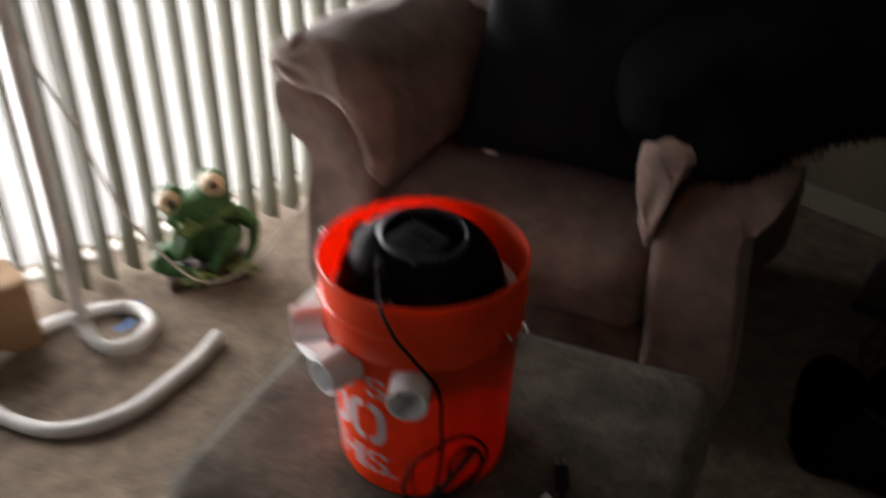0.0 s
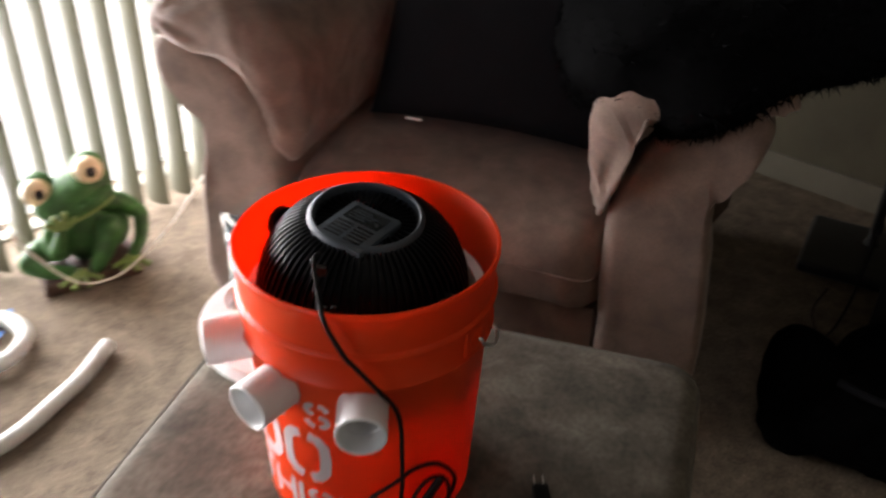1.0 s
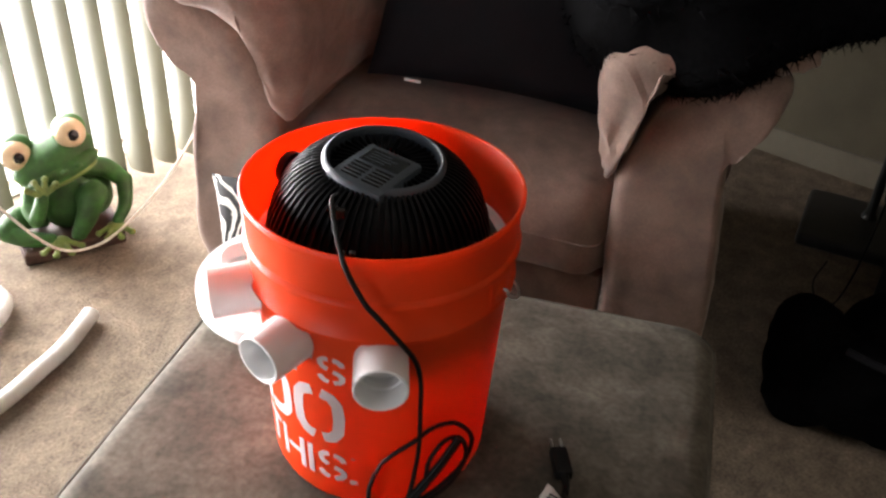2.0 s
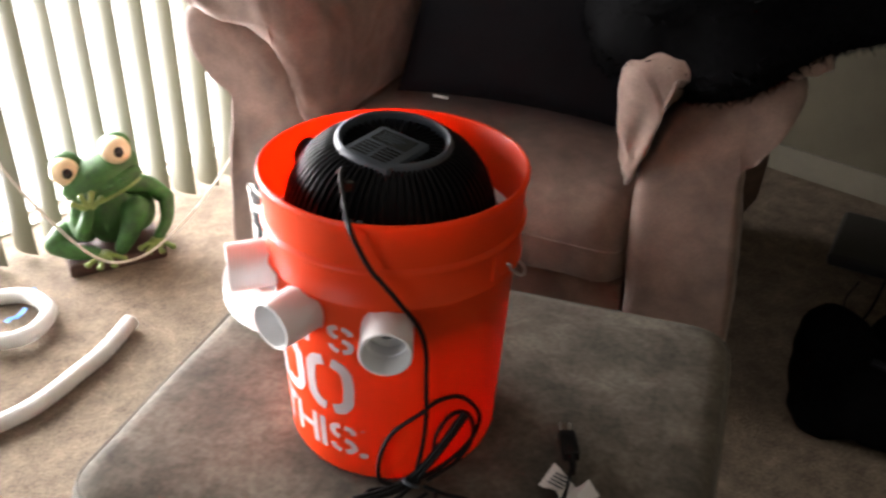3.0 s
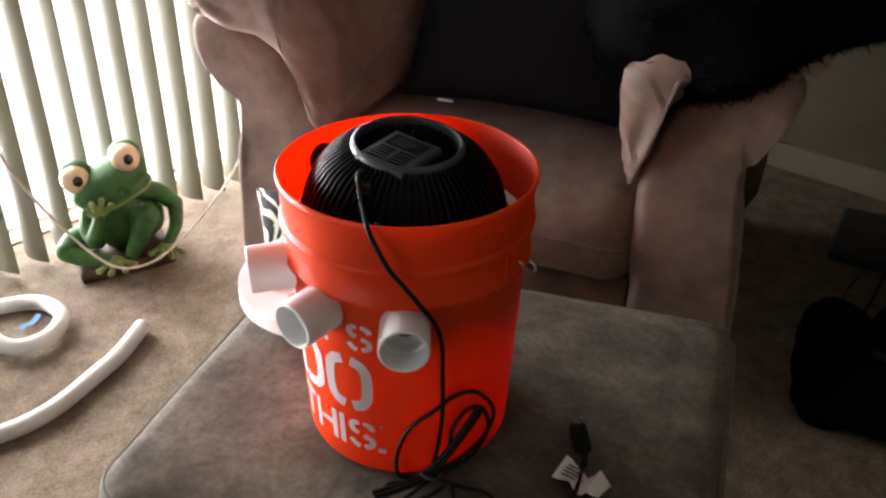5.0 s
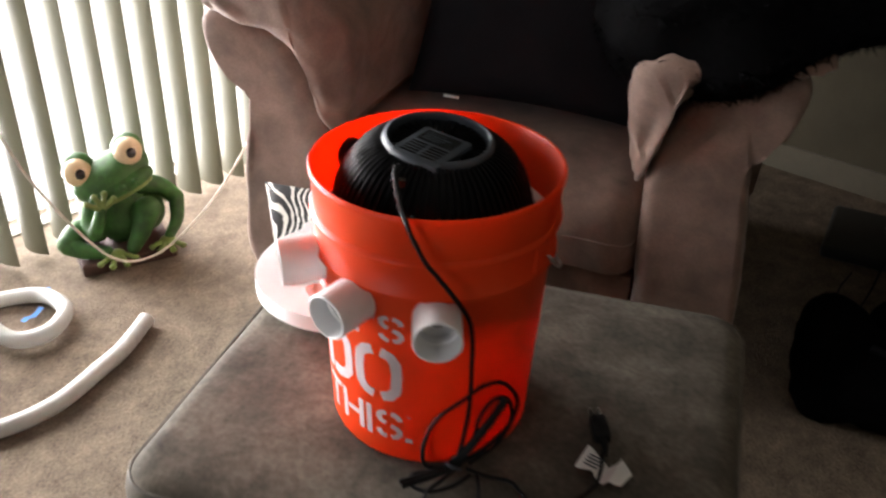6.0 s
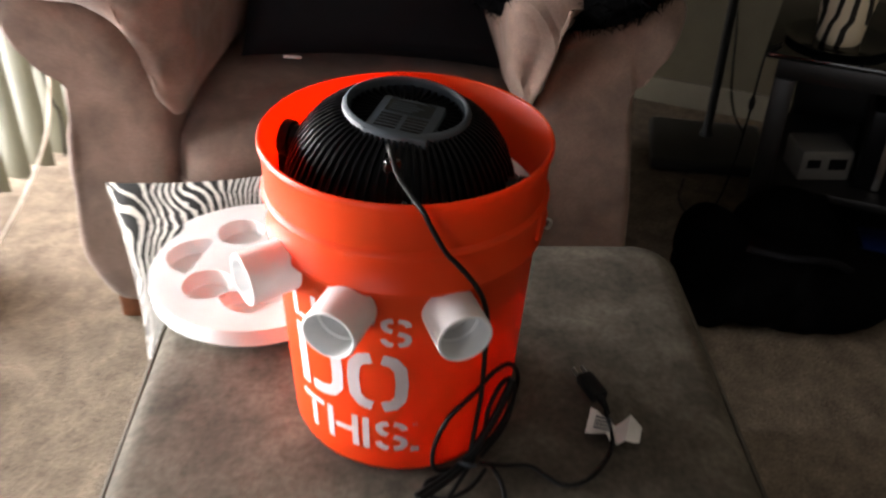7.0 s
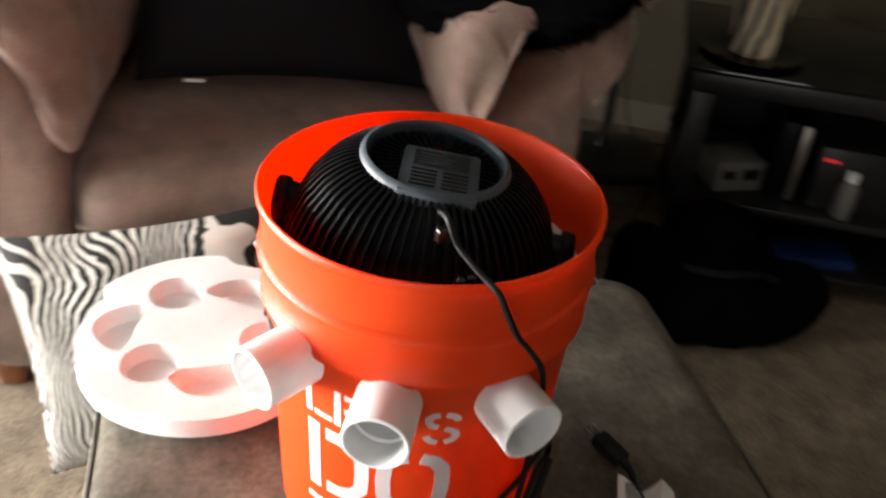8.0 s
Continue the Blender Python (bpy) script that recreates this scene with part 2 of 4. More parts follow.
def ball(centre, rx, ry, rz, bm=None, turn=(0, 0, 0), u=20, v=12):
    bm = bm or bmesh.new()
    m = Matrix.Translation(centre) @ Euler([radians(a) for a in turn]).to_matrix().to_4x4() @ Matrix.Diagonal((rx, ry, rz, 1))
    bmesh.ops.create_uvsphere(bm, u_segments=u, v_segments=v, radius=1.0, matrix=m)
    return bm


def ruffle(bm, amount, scale, seed=0.0):
    """Gentle lumps along the normals, as of stuffed cloth."""
    bm.normal_update()
    for v in bm.verts:
        v.co += v.normal * amount * noise.noise(v.co * scale + Vector((seed, seed * 2, 0)))
    return bm


def pillow(w, h, d, n=22, bm=None):
    """A square cushion in the xz plane, with corner ears and a swollen middle."""
    bm = bm or bmesh.new()
    grid = {}
    for sgn in (1, -1):
        for i in range(n + 1):
            for j in range(n + 1):
                a, b = 2 * i / n - 1, 2 * j / n - 1
                edge = i in (0, n) or j in (0, n)
                if edge and sgn < 0:
                    grid[sgn, i, j] = grid[1, i, j]
                    continue
                pinch = 1 - 0.07 * (1 - a * a) * abs(b) ** 3 - 0.0
                pinch2 = 1 - 0.07 * (1 - b * b) * abs(a) ** 3
                t = (max(0, (1 - a ** 2) * (1 - b ** 2))) ** 0.38
                wob = 0.012 * noise.noise(Vector((a * 2.5, b * 2.5, sgn * 3)))
                grid[sgn, i, j] = bm.verts.new((a * w / 2 * pinch2, sgn * (d / 2 * t) + wob * t, b * h / 2 * pinch))
    for sgn in (1, -1):
        for i in range(n):
            for j in range(n):
                bm.faces.new([grid[sgn, i, j], grid[sgn, i + 1, j], grid[sgn, i + 1, j + 1], grid[sgn, i, j + 1]])
    return bm


# ---- the room ----
def wall(name, x0, x1, y0, y1, z0, z1, mat, label):
    return solo(name, box(x0, x1, y0, y1, z0, z1), mat, ROOM, label, "wall", kind="structure", smooth=False)


X0, Y0, TOP = -3.4, -2.6, 2.44
solo("floor", box(X0 - 0.12, BACK_X + 0.12, Y0 - 0.12, WALL_Y + 0.125, -0.1, 0.0), CARPET, ROOM, "beige cut-pile carpet with worn mottled patches", "carpet", kind="structure", smooth=False)
solo("ceiling", box(X0 - 0.12, BACK_X + 0.12, Y0 - 0.12, WALL_Y + 0.12, TOP, TOP + 0.1), CEILING, ROOM, "plain white textured ceiling", "ceiling", kind="structure", smooth=False)
wall("wall_east", BACK_X, BACK_X + 0.12, Y0, WALL_Y + 0.12, 0, TOP, SHADED_WALL, "olive-beige painted wall behind the armchair, darkened for the corner's shade")
wall("wall_south", X0, BACK_X, Y0 - 0.12, Y0, 0, TOP, WHITE_WALL, "plain pale painted wall")
bmw = box(X0 - 0.12, X0, Y0 - 0.12, -0.75, 0, TOP)
box(X0 - 0.12, X0, 0.95, WALL_Y + 0.12, 0, TOP, bm=bmw)
box(X0 - 0.12, X0, -0.75, 0.95, 2.08, TOP, bm=bmw)
solo("wall_west", bmw, WHITE_WALL, ROOM, "plain pale painted wall with a doorway", "wall", kind="structure", smooth=False)
bmw = box(X0, WX0, WALL_Y, WALL_Y + 0.12, 0, TOP)
box(WX1, BACK_X, WALL_Y, WALL_Y + 0.12, 0, TOP, bm=bmw)
box(WX0, WX1, WALL_Y, WALL_Y + 0.12, 2.08, TOP, bm=bmw)
solo("wall_north", bmw, WHITE_WALL, ROOM, "pale painted wall round the glass door", "wall", kind="structure", smooth=False)
bmt = box(BACK_X - 0.014, BACK_X - 0.001, Y0, WALL_Y - 0.004, 0.0, 0.085, 0.004)
solo("baseboard", bmt, TRIM, ROOM, "cream painted baseboard along the wall", "baseboard", kind="structure", smooth=False)
solo("ground", box(-40, 40, WALL_Y + 0.18, 60, -0.15, -0.06), CONCRETE, ROOM, "bright ground outside the glass door", "ground", kind="structure", smooth=False)
bd = bmesh.new()
box(-4.0, 2.6, WALL_Y + 0.16, WALL_Y + 0.175, -0.06, 2.3, bm=bd)
solo("backdrop", bd, OUT, ROOM, "overexposed bright daylight outside", "backdrop", kind="structure", smooth=False)

# glass door
door = thing("window_1", ROOM @ pose(0, WALL_Y + 0.06, 0), "sliding glass door in a white frame", "window", kind="structure")
for a, b in ((WX0, WX0 + 0.05), (-0.075, -0.005), (WX1 - 0.05, WX1)):
    part("window_frame", box(a, b, -0.03, 0.03, 0.0, 2.08, 0.004), TRIM, door)
for a, b in ((0.0, 0.005), (2.02, 2.08)):
    part("window_frame", box(WX0 + 0.05, WX1 - 0.05, -0.028, 0.028, a, b, 0.004), TRIM, door)

# vertical blinds
blinds = thing("vertical_blinds", ROOM @ pose(0, WALL_Y - 0.09, 0), "half-open off-white vertical vinyl blinds hanging to the carpet", "blinds")
part("headrail", box(WX0 - 0.1, WX1 + 0.1, -0.03, 0.03, 2.06, 2.11, 0.005), TRIM, blinds)


part("pull_cord", tube([(0.81, -0.06, 2.06), (0.812, -0.065, 1.2), (0.822, -0.068, 0.30), (0.846, -0.066, 0.154), (0.832, -0.066, 0.03)], 0.003, 6, 6), CORD, blinds, "thin dark pull cord")


def slat():
    bm = bmesh.new()
    n, w = 8, 0.089
    rows = []
    for z in (0.006, 0.4, 0.8, 1.2, 1.6, 2.06):
        rows.append([[bm.verts.new((w * (k / n - 0.5), s * 0.0008 + 0.010 * (1 - (2 * k / n - 1) ** 2), z)) for k in range(n + 1)] for s in (1, -1)])
    for lo, hi in zip(rows, rows[1:]):
        for k in range(n):
            bm.faces.new((lo[0][k], lo[0][k + 1], hi[0][k + 1], hi[0][k]))
            bm.faces.new((lo[1][k], hi[1][k], hi[1][k + 1], lo[1][k + 1]))
        for k in (0, n):
            bm.faces.new((lo[0][k], hi[0][k], hi[1][k], lo[1][k]))
    return mesh_of("slat", bm, BLIND)


slat_mesh = slat()
rng = random.Random(4)
x = WX0
while x < WX1 + 0.02:
    part("slat", slat_mesh, None, blinds, m=pose(x, 0, 0, 0, 0, 103 + rng.uniform(-3, 3)))
    x += 0.079

# ---- armchair ----
CHAIR = Matrix.Rotation(radians(-22), 4, "Z")
chair = thing("armchair", CHAIR @ pose(-0.12, 1.05, 0), "wide taupe microsuede armchair with plump padded arms", "armchair")


def loft(section, stations, cap=True, bm=None):
    """section: (u, z) ring; stations: (v, scale, du, dz) along the depth, scaled about the ring's middle."""
    bm = bm or bmesh.new()
    cu = sum(p[0] for p in section) / len(section)
    cz = sum(p[1] for p in section) / len(section)
    rings = []
    for v, s, du, dz in stations:
        rings.append([bm.verts.new((cu + (a - cu) * s + du, v, cz + (b - cz) * s + dz)) for a, b in section])
    n = len(section)
    for a, b in zip(rings, rings[1:]):
        for k in range(n):
            bm.faces.new((a[k], a[(k + 1) % n], b[(k + 1) % n], b[k]))
    if cap:
        bm.faces.new(rings[0][::-1])
        bm.faces.new(rings[-1])
    return bm


def closed_ring(points, steps=5):
    """A smooth closed outline through (u, z) points."""
    n = len(points)
    out = []
    for i in range(n):
        a, b, c, d = (Vector(points[(i + k - 1) % n]) for k in range(4))
        for k in range(steps):
            t = k / steps
            q = 0.5 * ((2 * b) + (c - a) * t + (2 * a - 5 * b + 4 * c - d) * t * t + (3 * b - a - 3 * c + d) * t ** 3)
            out.append((q.x, q.y))
    return out


def arm(sgn):
    """One arm: a flared front panel and body, with a plump pad over its top and inner side."""
    flare = 0.022 if sgn < 0 else 0.0
    shell = closed_ring([(0.335, 0.07), (0.42, 0.062), (0.49, 0.07), (0.532, 0.15), (0.534, 0.25), (0.522, 0.40), (0.506, 0.52), (0.508, 0.59), (0.545 + flare, 0.632), (0.574 + flare, 0.675), (0.572 + flare, 0.715), (0.535, 0.728), (0.48, 0.712), (0.42, 0.690), (0.37, 0.645), (0.340, 0.585), (0.322, 0.51), (0.328, 0.30)])
    shell = [(sgn * a, b) for a, b in shell]
    lean = lambda v: -sgn * 0.10 * max(0.0, v + 0.385)
    bm = loft(shell, [(v, k, lean(v), 0) for v, k in ((-0.432, 0.70), (-0.432, 0.80), (-0.430, 0.88), (-0.425, 0.93), (-0.417, 0.965), (-0.403, 0.99), (-0.380, 1), (-0.2, 1), (0.0, 1), (0.25, 1), (0.42, 1), (0.44, 0.96))])
    part("arm", ruffle(ruffle(bm, 0.006, 7, 3 + sgn), 0.0025, 26, 8), SUEDE, chair)
    seam = [(0.309, 0.492), (0.333, 0.569), (0.352, 0.635), (0.404, 0.694), (0.47, 0.714), (0.54, 0.724)] if sgn > 0 else [(0.314, 0.495), (0.341, 0.575), (0.384, 0.652), (0.445, 0.694), (0.50, 0.708), (0.55, 0.716)]
    pad = closed_ring(seam[:1] + [(0.284, 0.55), (0.270, 0.63), (0.278, 0.72), (0.33, 0.79), (0.43, 0.832), (0.53, 0.82), (0.59, 0.785), (0.602, 0.745)] + seam[:0:-1], 8)
    pad = [(sgn * a, b) for a, b in pad]
    bm = bmesh.new()
    cu, cz = sgn * 0.375, 0.715
    st = [(-0.402 - 0.058 * math.sqrt(1 - k * k), k) for k in (0.0, 0.12, 0.25, 0.37, 0.48, 0.58, 0.67, 0.75, 0.82, 0.88, 0.93, 0.965, 0.99, 1.0)] + [(-0.375 + 0.045 * k, 1.0 + 0.012 * math.sin(k * 0.9)) for k in range(18)] + [(0.42, 0.95)]
    rings = [[bm.verts.new((cu + (a - cu) * max(k, 0.02) + lean(v), v, cz + (c - cz) * max(k, 0.02))) for a, c in pad] for v, k in st]
    n = len(pad)
    for p, q in zip(rings, rings[1:]):
        for k in range(n):
            bm.faces.new((p[k], p[(k + 1) % n], q[(k + 1) % n], q[k]))
    bm.faces.new(rings[0][::-1])
    bm.faces.new(rings[-1])
    bm.normal_update()
    for v in bm.verts:
        # gathers that fan out from the seam at the front, and short puckers along it
        near = math.exp(-max(0.0, v.co.y + 0.44) / 0.07)
        for pu, pz, amp in ((0.325, 0.53, 0.008 if sgn > 0 else 0.005), (0.575, 0.77, 0.008)):
            d = math.hypot(v.co.x - sgn * pu, v.co.z - pz)
            ang = math.atan2(v.co.z - pz, abs(v.co.x) - pu)
            v.co += v.normal * amp * near * math.exp(-(d / 0.10) ** 2) * min(1.0, d / 0.05) ** 2 * math.sin(ang * 9 + 3 * d / 0.1)
        close = min(math.hypot(abs(v.co.x) - a, v.co.z - c) for a, c in seam)
        v.co += v.normal * 0.0025 * near * math.exp(-close / 0.03) * math.sin((v.co.x * 0.8 + v.co.z) * 130)
    ruffle(ruffle(bm, 0.013, 8, 11 * sgn), 0.004, 24, 5)
    part("arm_pad", bm, SUEDE_PAD, chair, "plump creased arm pad")


arm(-1)
arm(1)
bm = box(-0.325, 0.325, -0.40, 0.30, 0.10, 0.27, 0.012)
part("seat_rail", bm, SUEDE, chair)
bm = bmesh.new()
ring = closed_ring([(-0.40, 0.285), (-0.435, 0.30), (-0.445, 0.36), (-0.435, 0.425), (-0.39, 0.462), (-0.25, 0.482), (0.0, 0.487), (0.25, 0.48), (0.30, 0.44), (0.30, 0.30), (0.1, 0.28), (-0.2, 0.28)], 4)
n = len(ring)
rows = []
for k in range(25):
    u = -0.327 + 0.654 * k / 24
    e = 1 - max(0, abs(u) - 0.29) / 0.037 * 0.10
    rows.append([bm.verts.new((u, a * (1 if a > 0 else e), 0.37 + (b - 0.37) * e + 0.012 * math.cos(u * 4.2) - 0.008)) for a, b in ring])
for a, b in zip(rows, rows[1:]):
    for k in range(n):
        bm.faces.new((a[k], b[k], b[(k + 1) % n], a[(k + 1) % n]))
bm.faces.new(rows[0])
bm.faces.new(rows[-1][::-1])
ruffle(bm, 0.007, 8, 2)
seat = part("seat_cushion", bm, SUEDE, chair, "worn seat cushion")
part("seam", tube([(u, -0.4475 + 0.05 * max(0.0, abs(u) - 0.30) / 0.03, 0.368 + 0.004 * math.sin(u * 17)) for u in (-0.325, -0.30, -0.2, -0.1, 0.0, 0.1, 0.2, 0.30, 0.325)], 0.0017, 6, 6), SUEDE, seat)
bm = bmesh.new()
ring = closed_ring([(-0.31, 0.46), (0.0, 0.45), (0.31, 0.46), (0.335, 0.7), (0.32, 0.95), (0.2, 1.0), (0, 1.01), (-0.2, 1.0), (-0.32, 0.95), (-0.335, 0.7)])
bm = loft(ring, [(0.08, 0.8, 0, 0), (0.05, 0.92, 0, 0), (0.09, 1, 0, 0), (0.2, 1, 0, 0.0), (0.26, 0.93, 0, 0.0)])
part("back_cushion", ruffle(bm, 0.02, 5, 7), SUEDE, chair)
ring = closed_ring([(-0.52, 0.1), (0.0, 0.1), (0.52, 0.1), (0.53, 0.6), (0.50, 0.9), (0.25, 0.97), (0, 0.98), (-0.25, 0.97), (-0.50, 0.9), (-0.53, 0.6)])
part("chair_back", loft(ring, [(0.27, 0.96, 0, 0), (0.29, 1, 0, 0), (0.44, 1, 0, 0), (0.46, 0.96, 0, 0)]), SUEDE, chair)
for sx in (-1, 1):
    for y in (-0.36, 0.38):
        part("leg", box(-0.022, 0.022, -0.022, 0.022, 0.0, 0.09, 0.004), WOOD, chair, m=pose(sx * 0.482, y, 0))

# black cushion on the seat
bm = ruffle(pillow(0.56, 0.52, 0.17, 26), 0.006, 9, 4)
m = CHAIR @ pose(-0.07, 0.98, 0.735, -22, 3, 2)
cushion = thing("cushion", m, "large black satin cushion leaning on the armchair's back", "cushion")
part("cover", bm, SATIN, cushion)
part("label_tag", box(-0.035, 0.0, -0.012, -0.009, -0.264, -0.258), PAPER, cushion, "small white sewn-in tag", pose(-0.16, 0, 0.005))

# white cloth on the back cushion
bm = ball((0, 0, 0), 0.085, 0.045, 0.03, u=40, v=24)
ruffle(ruffle(bm, 0.02, 22, 2), 0.008, 60, 4)
solo("white_cloth", bm, PAPER, CHAIR @ pose(-0.42, 1.125, 0.815, 0, 6, 0), "small crumpled white cloth on the armchair's back cushion", "cloth")

# fur throw over the arm
bm = bmesh.new()
bmesh.ops.create_icosphere(bm, subdivisions=5, radius=1.0)
for v in bm.verts:
    q = v.co.copy()
    k = (abs(q.x) ** 3.2 + abs(q.y) ** 3.2 + abs(q.z) ** 2.6) ** (-1 / 3.0)
    lump = k * (1 + 0.07 * noise.noise(q * 1.8) + 0.035 * noise.noise(q * 5))
    droop = 0.085 * math.exp(-((q.x + 0.46) / 0.32) ** 2)
    v.co = Vector((q.x * 0.43 * lump, q.y * 0.41 * lump, q.z * (0.15 if q.z > 0 else 0.085) * lump - (droop if q.z < 0.2 else 0)))
bm.normal_update()
rng = random.Random(9)
for v in bm.verts[:]:
    nrm, co = v.normal.copy(), v.co.copy()
    for _ in range(4):
        side = nrm.orthogonal().normalized()
        side.rotate(Matrix.Rotation(rng.uniform(0, 6.28), 3, nrm))
        tip = co + nrm * rng.uniform(0.004, 0.010) + side * rng.uniform(0.010, 0.035) + Vector((0, 0, -0.004))
        w = nrm.cross(side).normalized() * 0.0022
        bm.faces.new([bm.verts.new(co + w), bm.verts.new(co - w), bm.verts.new(tip)])
solo("fur_throw", bm, FUR, CHAIR @ pose(0.452, 1.015, 0.846, 0, -15, 6), "shaggy black fur throw heaped over the armchair's arm", "throw")

# ---- ottoman ----
OTT = Matrix.Rotation(radians(-20.5), 4, "Z")
ottoman = thing("ottoman", OTT @ pose(0.040, 0.052, 0), "grey-taupe microsuede ottoman with a welted rounded top", "ottoman")


def slab(hx, hy, z0, z1, corner, round_, crown, n=10):
    """A stuffed slab with rounded corners and a slightly crowned top."""
    bm = bmesh.new()

    def outline(inset):
        r = max(corner - inset, 0.004)
        pts = []
        for cx, cy, a0 in ((1, 1, 0), (-1, 1, 90), (-1, -1, 180), (1, -1, 270)):
            for k in range(n + 1):
                a = radians(a0 + 90 * k / n)
                pts.append(Vector((cx * (hx - corner) + r * math.cos(a), cy * (hy - corner) + r * math.sin(a), 0)))
        full = []
        for a, b in zip(pts, pts[1:] + pts[:1]):
            d = (b - a).length
            m_ = max(1, int(d / 0.05))
            full += [a.lerp(b, k / m_) for k in range(m_)]
        return full
    rings = []
    levels = [(0.0, z0)] + [(0.0, z0 + (z1 - round_ - z0) * k / 4) for k in range(1, 5)]
    levels += [(round_ * (1 - math.cos(radians(a))), z1 - round_ + round_ * math.sin(radians(a))) for a in (22, 45, 68, 90)]
    base = outline(0)
    for inset, z in levels:
        rings.append([bm.verts.new((p.x * (1 - inset / hx), p.y * (1 - inset / hy), z)) for p in base])
    for s in [0.9, 0.78, 0.62, 0.45, 0.28, 0.12]:
        i0 = round_
        rings.append([bm.verts.new((p.x * (1 - i0 / hx) * s, p.y * (1 - i0 / hy) * s, z1 + crown * (1 - s * s))) for p in base])
    for a, b in zip(rings, rings[1:]):
        k = len(a)
        for i in range(k):
            bm.faces.new((a[i], a[(i + 1) % k], b[(i + 1) % k], b[i]))
    bm.faces.new(rings[-1])
    bm.faces.new(rings[0][::-1])
    return bm


part("body", slab(0.375, 0.309, 0.06, 0.30, 0.05, 0.01, 0.0), OTTOMAN, ottoman)
top = part("top_cushion", ruffle(slab(0.386, 0.319, 0.30, 0.410, 0.055, 0.035, 0.010), 0.004, 6, 1), OTTOMAN, ottoman)
line = []
for cx, cy, a0 in ((1, 1, 0), (-1, 1, 90), (-1, -1, 180), (1, -1, 270)):
    for k in range(7):
        a = radians(a0 + 15 * k)
        line.append((cx * 0.323 + 0.058 * math.cos(a), cy * 0.256 + 0.058 * math.sin(a), 0.3945))
line.append(line[0])
part("piping", tube(line, 0.0032, 8, 1), PIPING, top)
for sx in (-1, 1):
    for sy in (-1, 1):
        part("foot", lathe([(0, 0), (0.022, 0), (0.028, 0.062), (0, 0.062)], 12), WOOD, ottoman, m=pose(sx * 0.30, sy * 0.23, 0))

# ---- bucket with pipe stubs ----
Z = 0.42
LEAN = pose(-0.001, 0, Z, 0, 0.7, 0)          # the soft ottoman lets the bucket lean a little
bucket = thing("bucket", LEAN, "orange plastic bucket with white pipe stubs, on the ottoman", "bucket")
PROFILE = [(0.0, 0.0), (0.124, 0.0), (0.130, 0.003), (0.1325, 0.010), (0.1445, 0.248), (0.1448, 0.2615), (0.1510, 0.2625), (0.1522, 0.2650), (0.1516, 0.2685), (0.1490, 0.2715), (0.1496, 0.3045), (0.1534, 0.3060), (0.1545, 0.3090), (0.1536, 0.3125), (0.1505, 0.3160), (0.1512, 0.352), (0.1532, 0.358), (0.1547, 0.362), (0.1547, 0.366), (0.1532, 0.3685), (0.1507, 0.3680), (0.1490, 0.364), (0.1295, 0.012), (0.12, 0.006), (0.0, 0.006)]
shell = part("shell", lathe(PROFILE, 128), ORANGE, bucket)


def wall_r(z):
    return 0.1325 + (0.1445 - 0.1325) * (z - 0.010) / 0.238


def around(az, r, z):
    return Vector((r * math.cos(radians(az)), r * math.sin(radians(az)), z))


PIPE_OUT = 0.0285
for az, zc, far in ((-92.0, 0.238, 0.188), (-132.5, 0.241, 0.193), (-168.0, 0.252, 0.195)):
    L = far - 0.125
    prof = [(PIPE_OUT, 0), (PIPE_OUT, L - 0.001), (PIPE_OUT - 0.001, L), (0.0258, L), (0.0251, L - 0.001), (0.0251, L - 0.026), (0.0228, L - 0.0275), (0.0228, 0.0225), (0.0, 0.0225)]
    part("pipe_stub", lathe(prof, 48, closed=True), PVC, bucket, "white plastic pipe stub", pose(*around(az, 0.125, zc)) @ Matrix.Rotation(radians(az), 4, "Z") @ Matrix.Rotation(radians(90 + 3), 4, "Y"))

# stencilled words, laid on the wall
GLYPHS = {
    "L": (0.70, [[(0.09, 1.0), (0.09, 0.0)], [(0.24, 0.09), (0.66, 0.09)]]),
    "E": (0.70, [[(0.09, 1.0), (0.09, 0.0)], [(0.24, 0.09), (0.66, 0.09)], [(0.24, 0.5), (0.60, 0.5)], [(0.24, 0.91), (0.66, 0.91)]]),
    "T": (0.78, [[(0.0, 0.92), (0.70, 0.92)], [(0.36, 0.78), (0.36, 0.0)]]),
    "'": (0.26, [[(0.13, 1.0), (0.08, 0.74)]]),
    "S": (0.76, [[(0.66, 0.72), (0.63, 0.82), (0.54, 0.89), (0.43, 0.91)], [(0.31, 0.91), (0.2, 0.89), (0.11, 0.81), (0.11, 0.69), (0.17, 0.60), (0.29, 0.55)], [(0.43, 0.49), (0.57, 0.44), (0.65, 0.36), (0.66, 0.25), (0.58, 0.14), (0.44, 0.09)], [(0.31, 0.09), (0.2, 0.12), (0.12, 0.19), (0.09, 0.28)]]),
    "D": (0.84, [[(0.09, 1.0), (0.09, 0.0)], [(0.26, 0.91), (0.44, 0.91), (0.60, 0.86), (0.69, 0.74), (0.70, 0.5), (0.69, 0.26), (0.60, 0.14), (0.44, 0.09), (0.26, 0.09)]]),
    "O": (0.84, [[(0.34, 0.91), (0.2, 0.87), (0.11, 0.75), (0.09, 0.5), (0.11, 0.25), (0.2, 0.13), (0.34, 0.09)], [(0.48, 0.91), (0.62, 0.87), (0.71, 0.75), (0.73, 0.5), (0.71, 0.25), (0.62, 0.13), (0.48, 0.09)]]),
    "H": (0.84, [[(0.09, 1.0), (0.09, 0.0)], [(0.22, 0.5), (0.66, 0.5)], [(0.71, 1.0), (0.71, 0.0)]]),
    "I": (0.30, [[(0.12, 1.0), (0.12, 0.0)]]),
    ".": (0.26, [[(0.03, 0.09), (0.21, 0.09)]]),
}


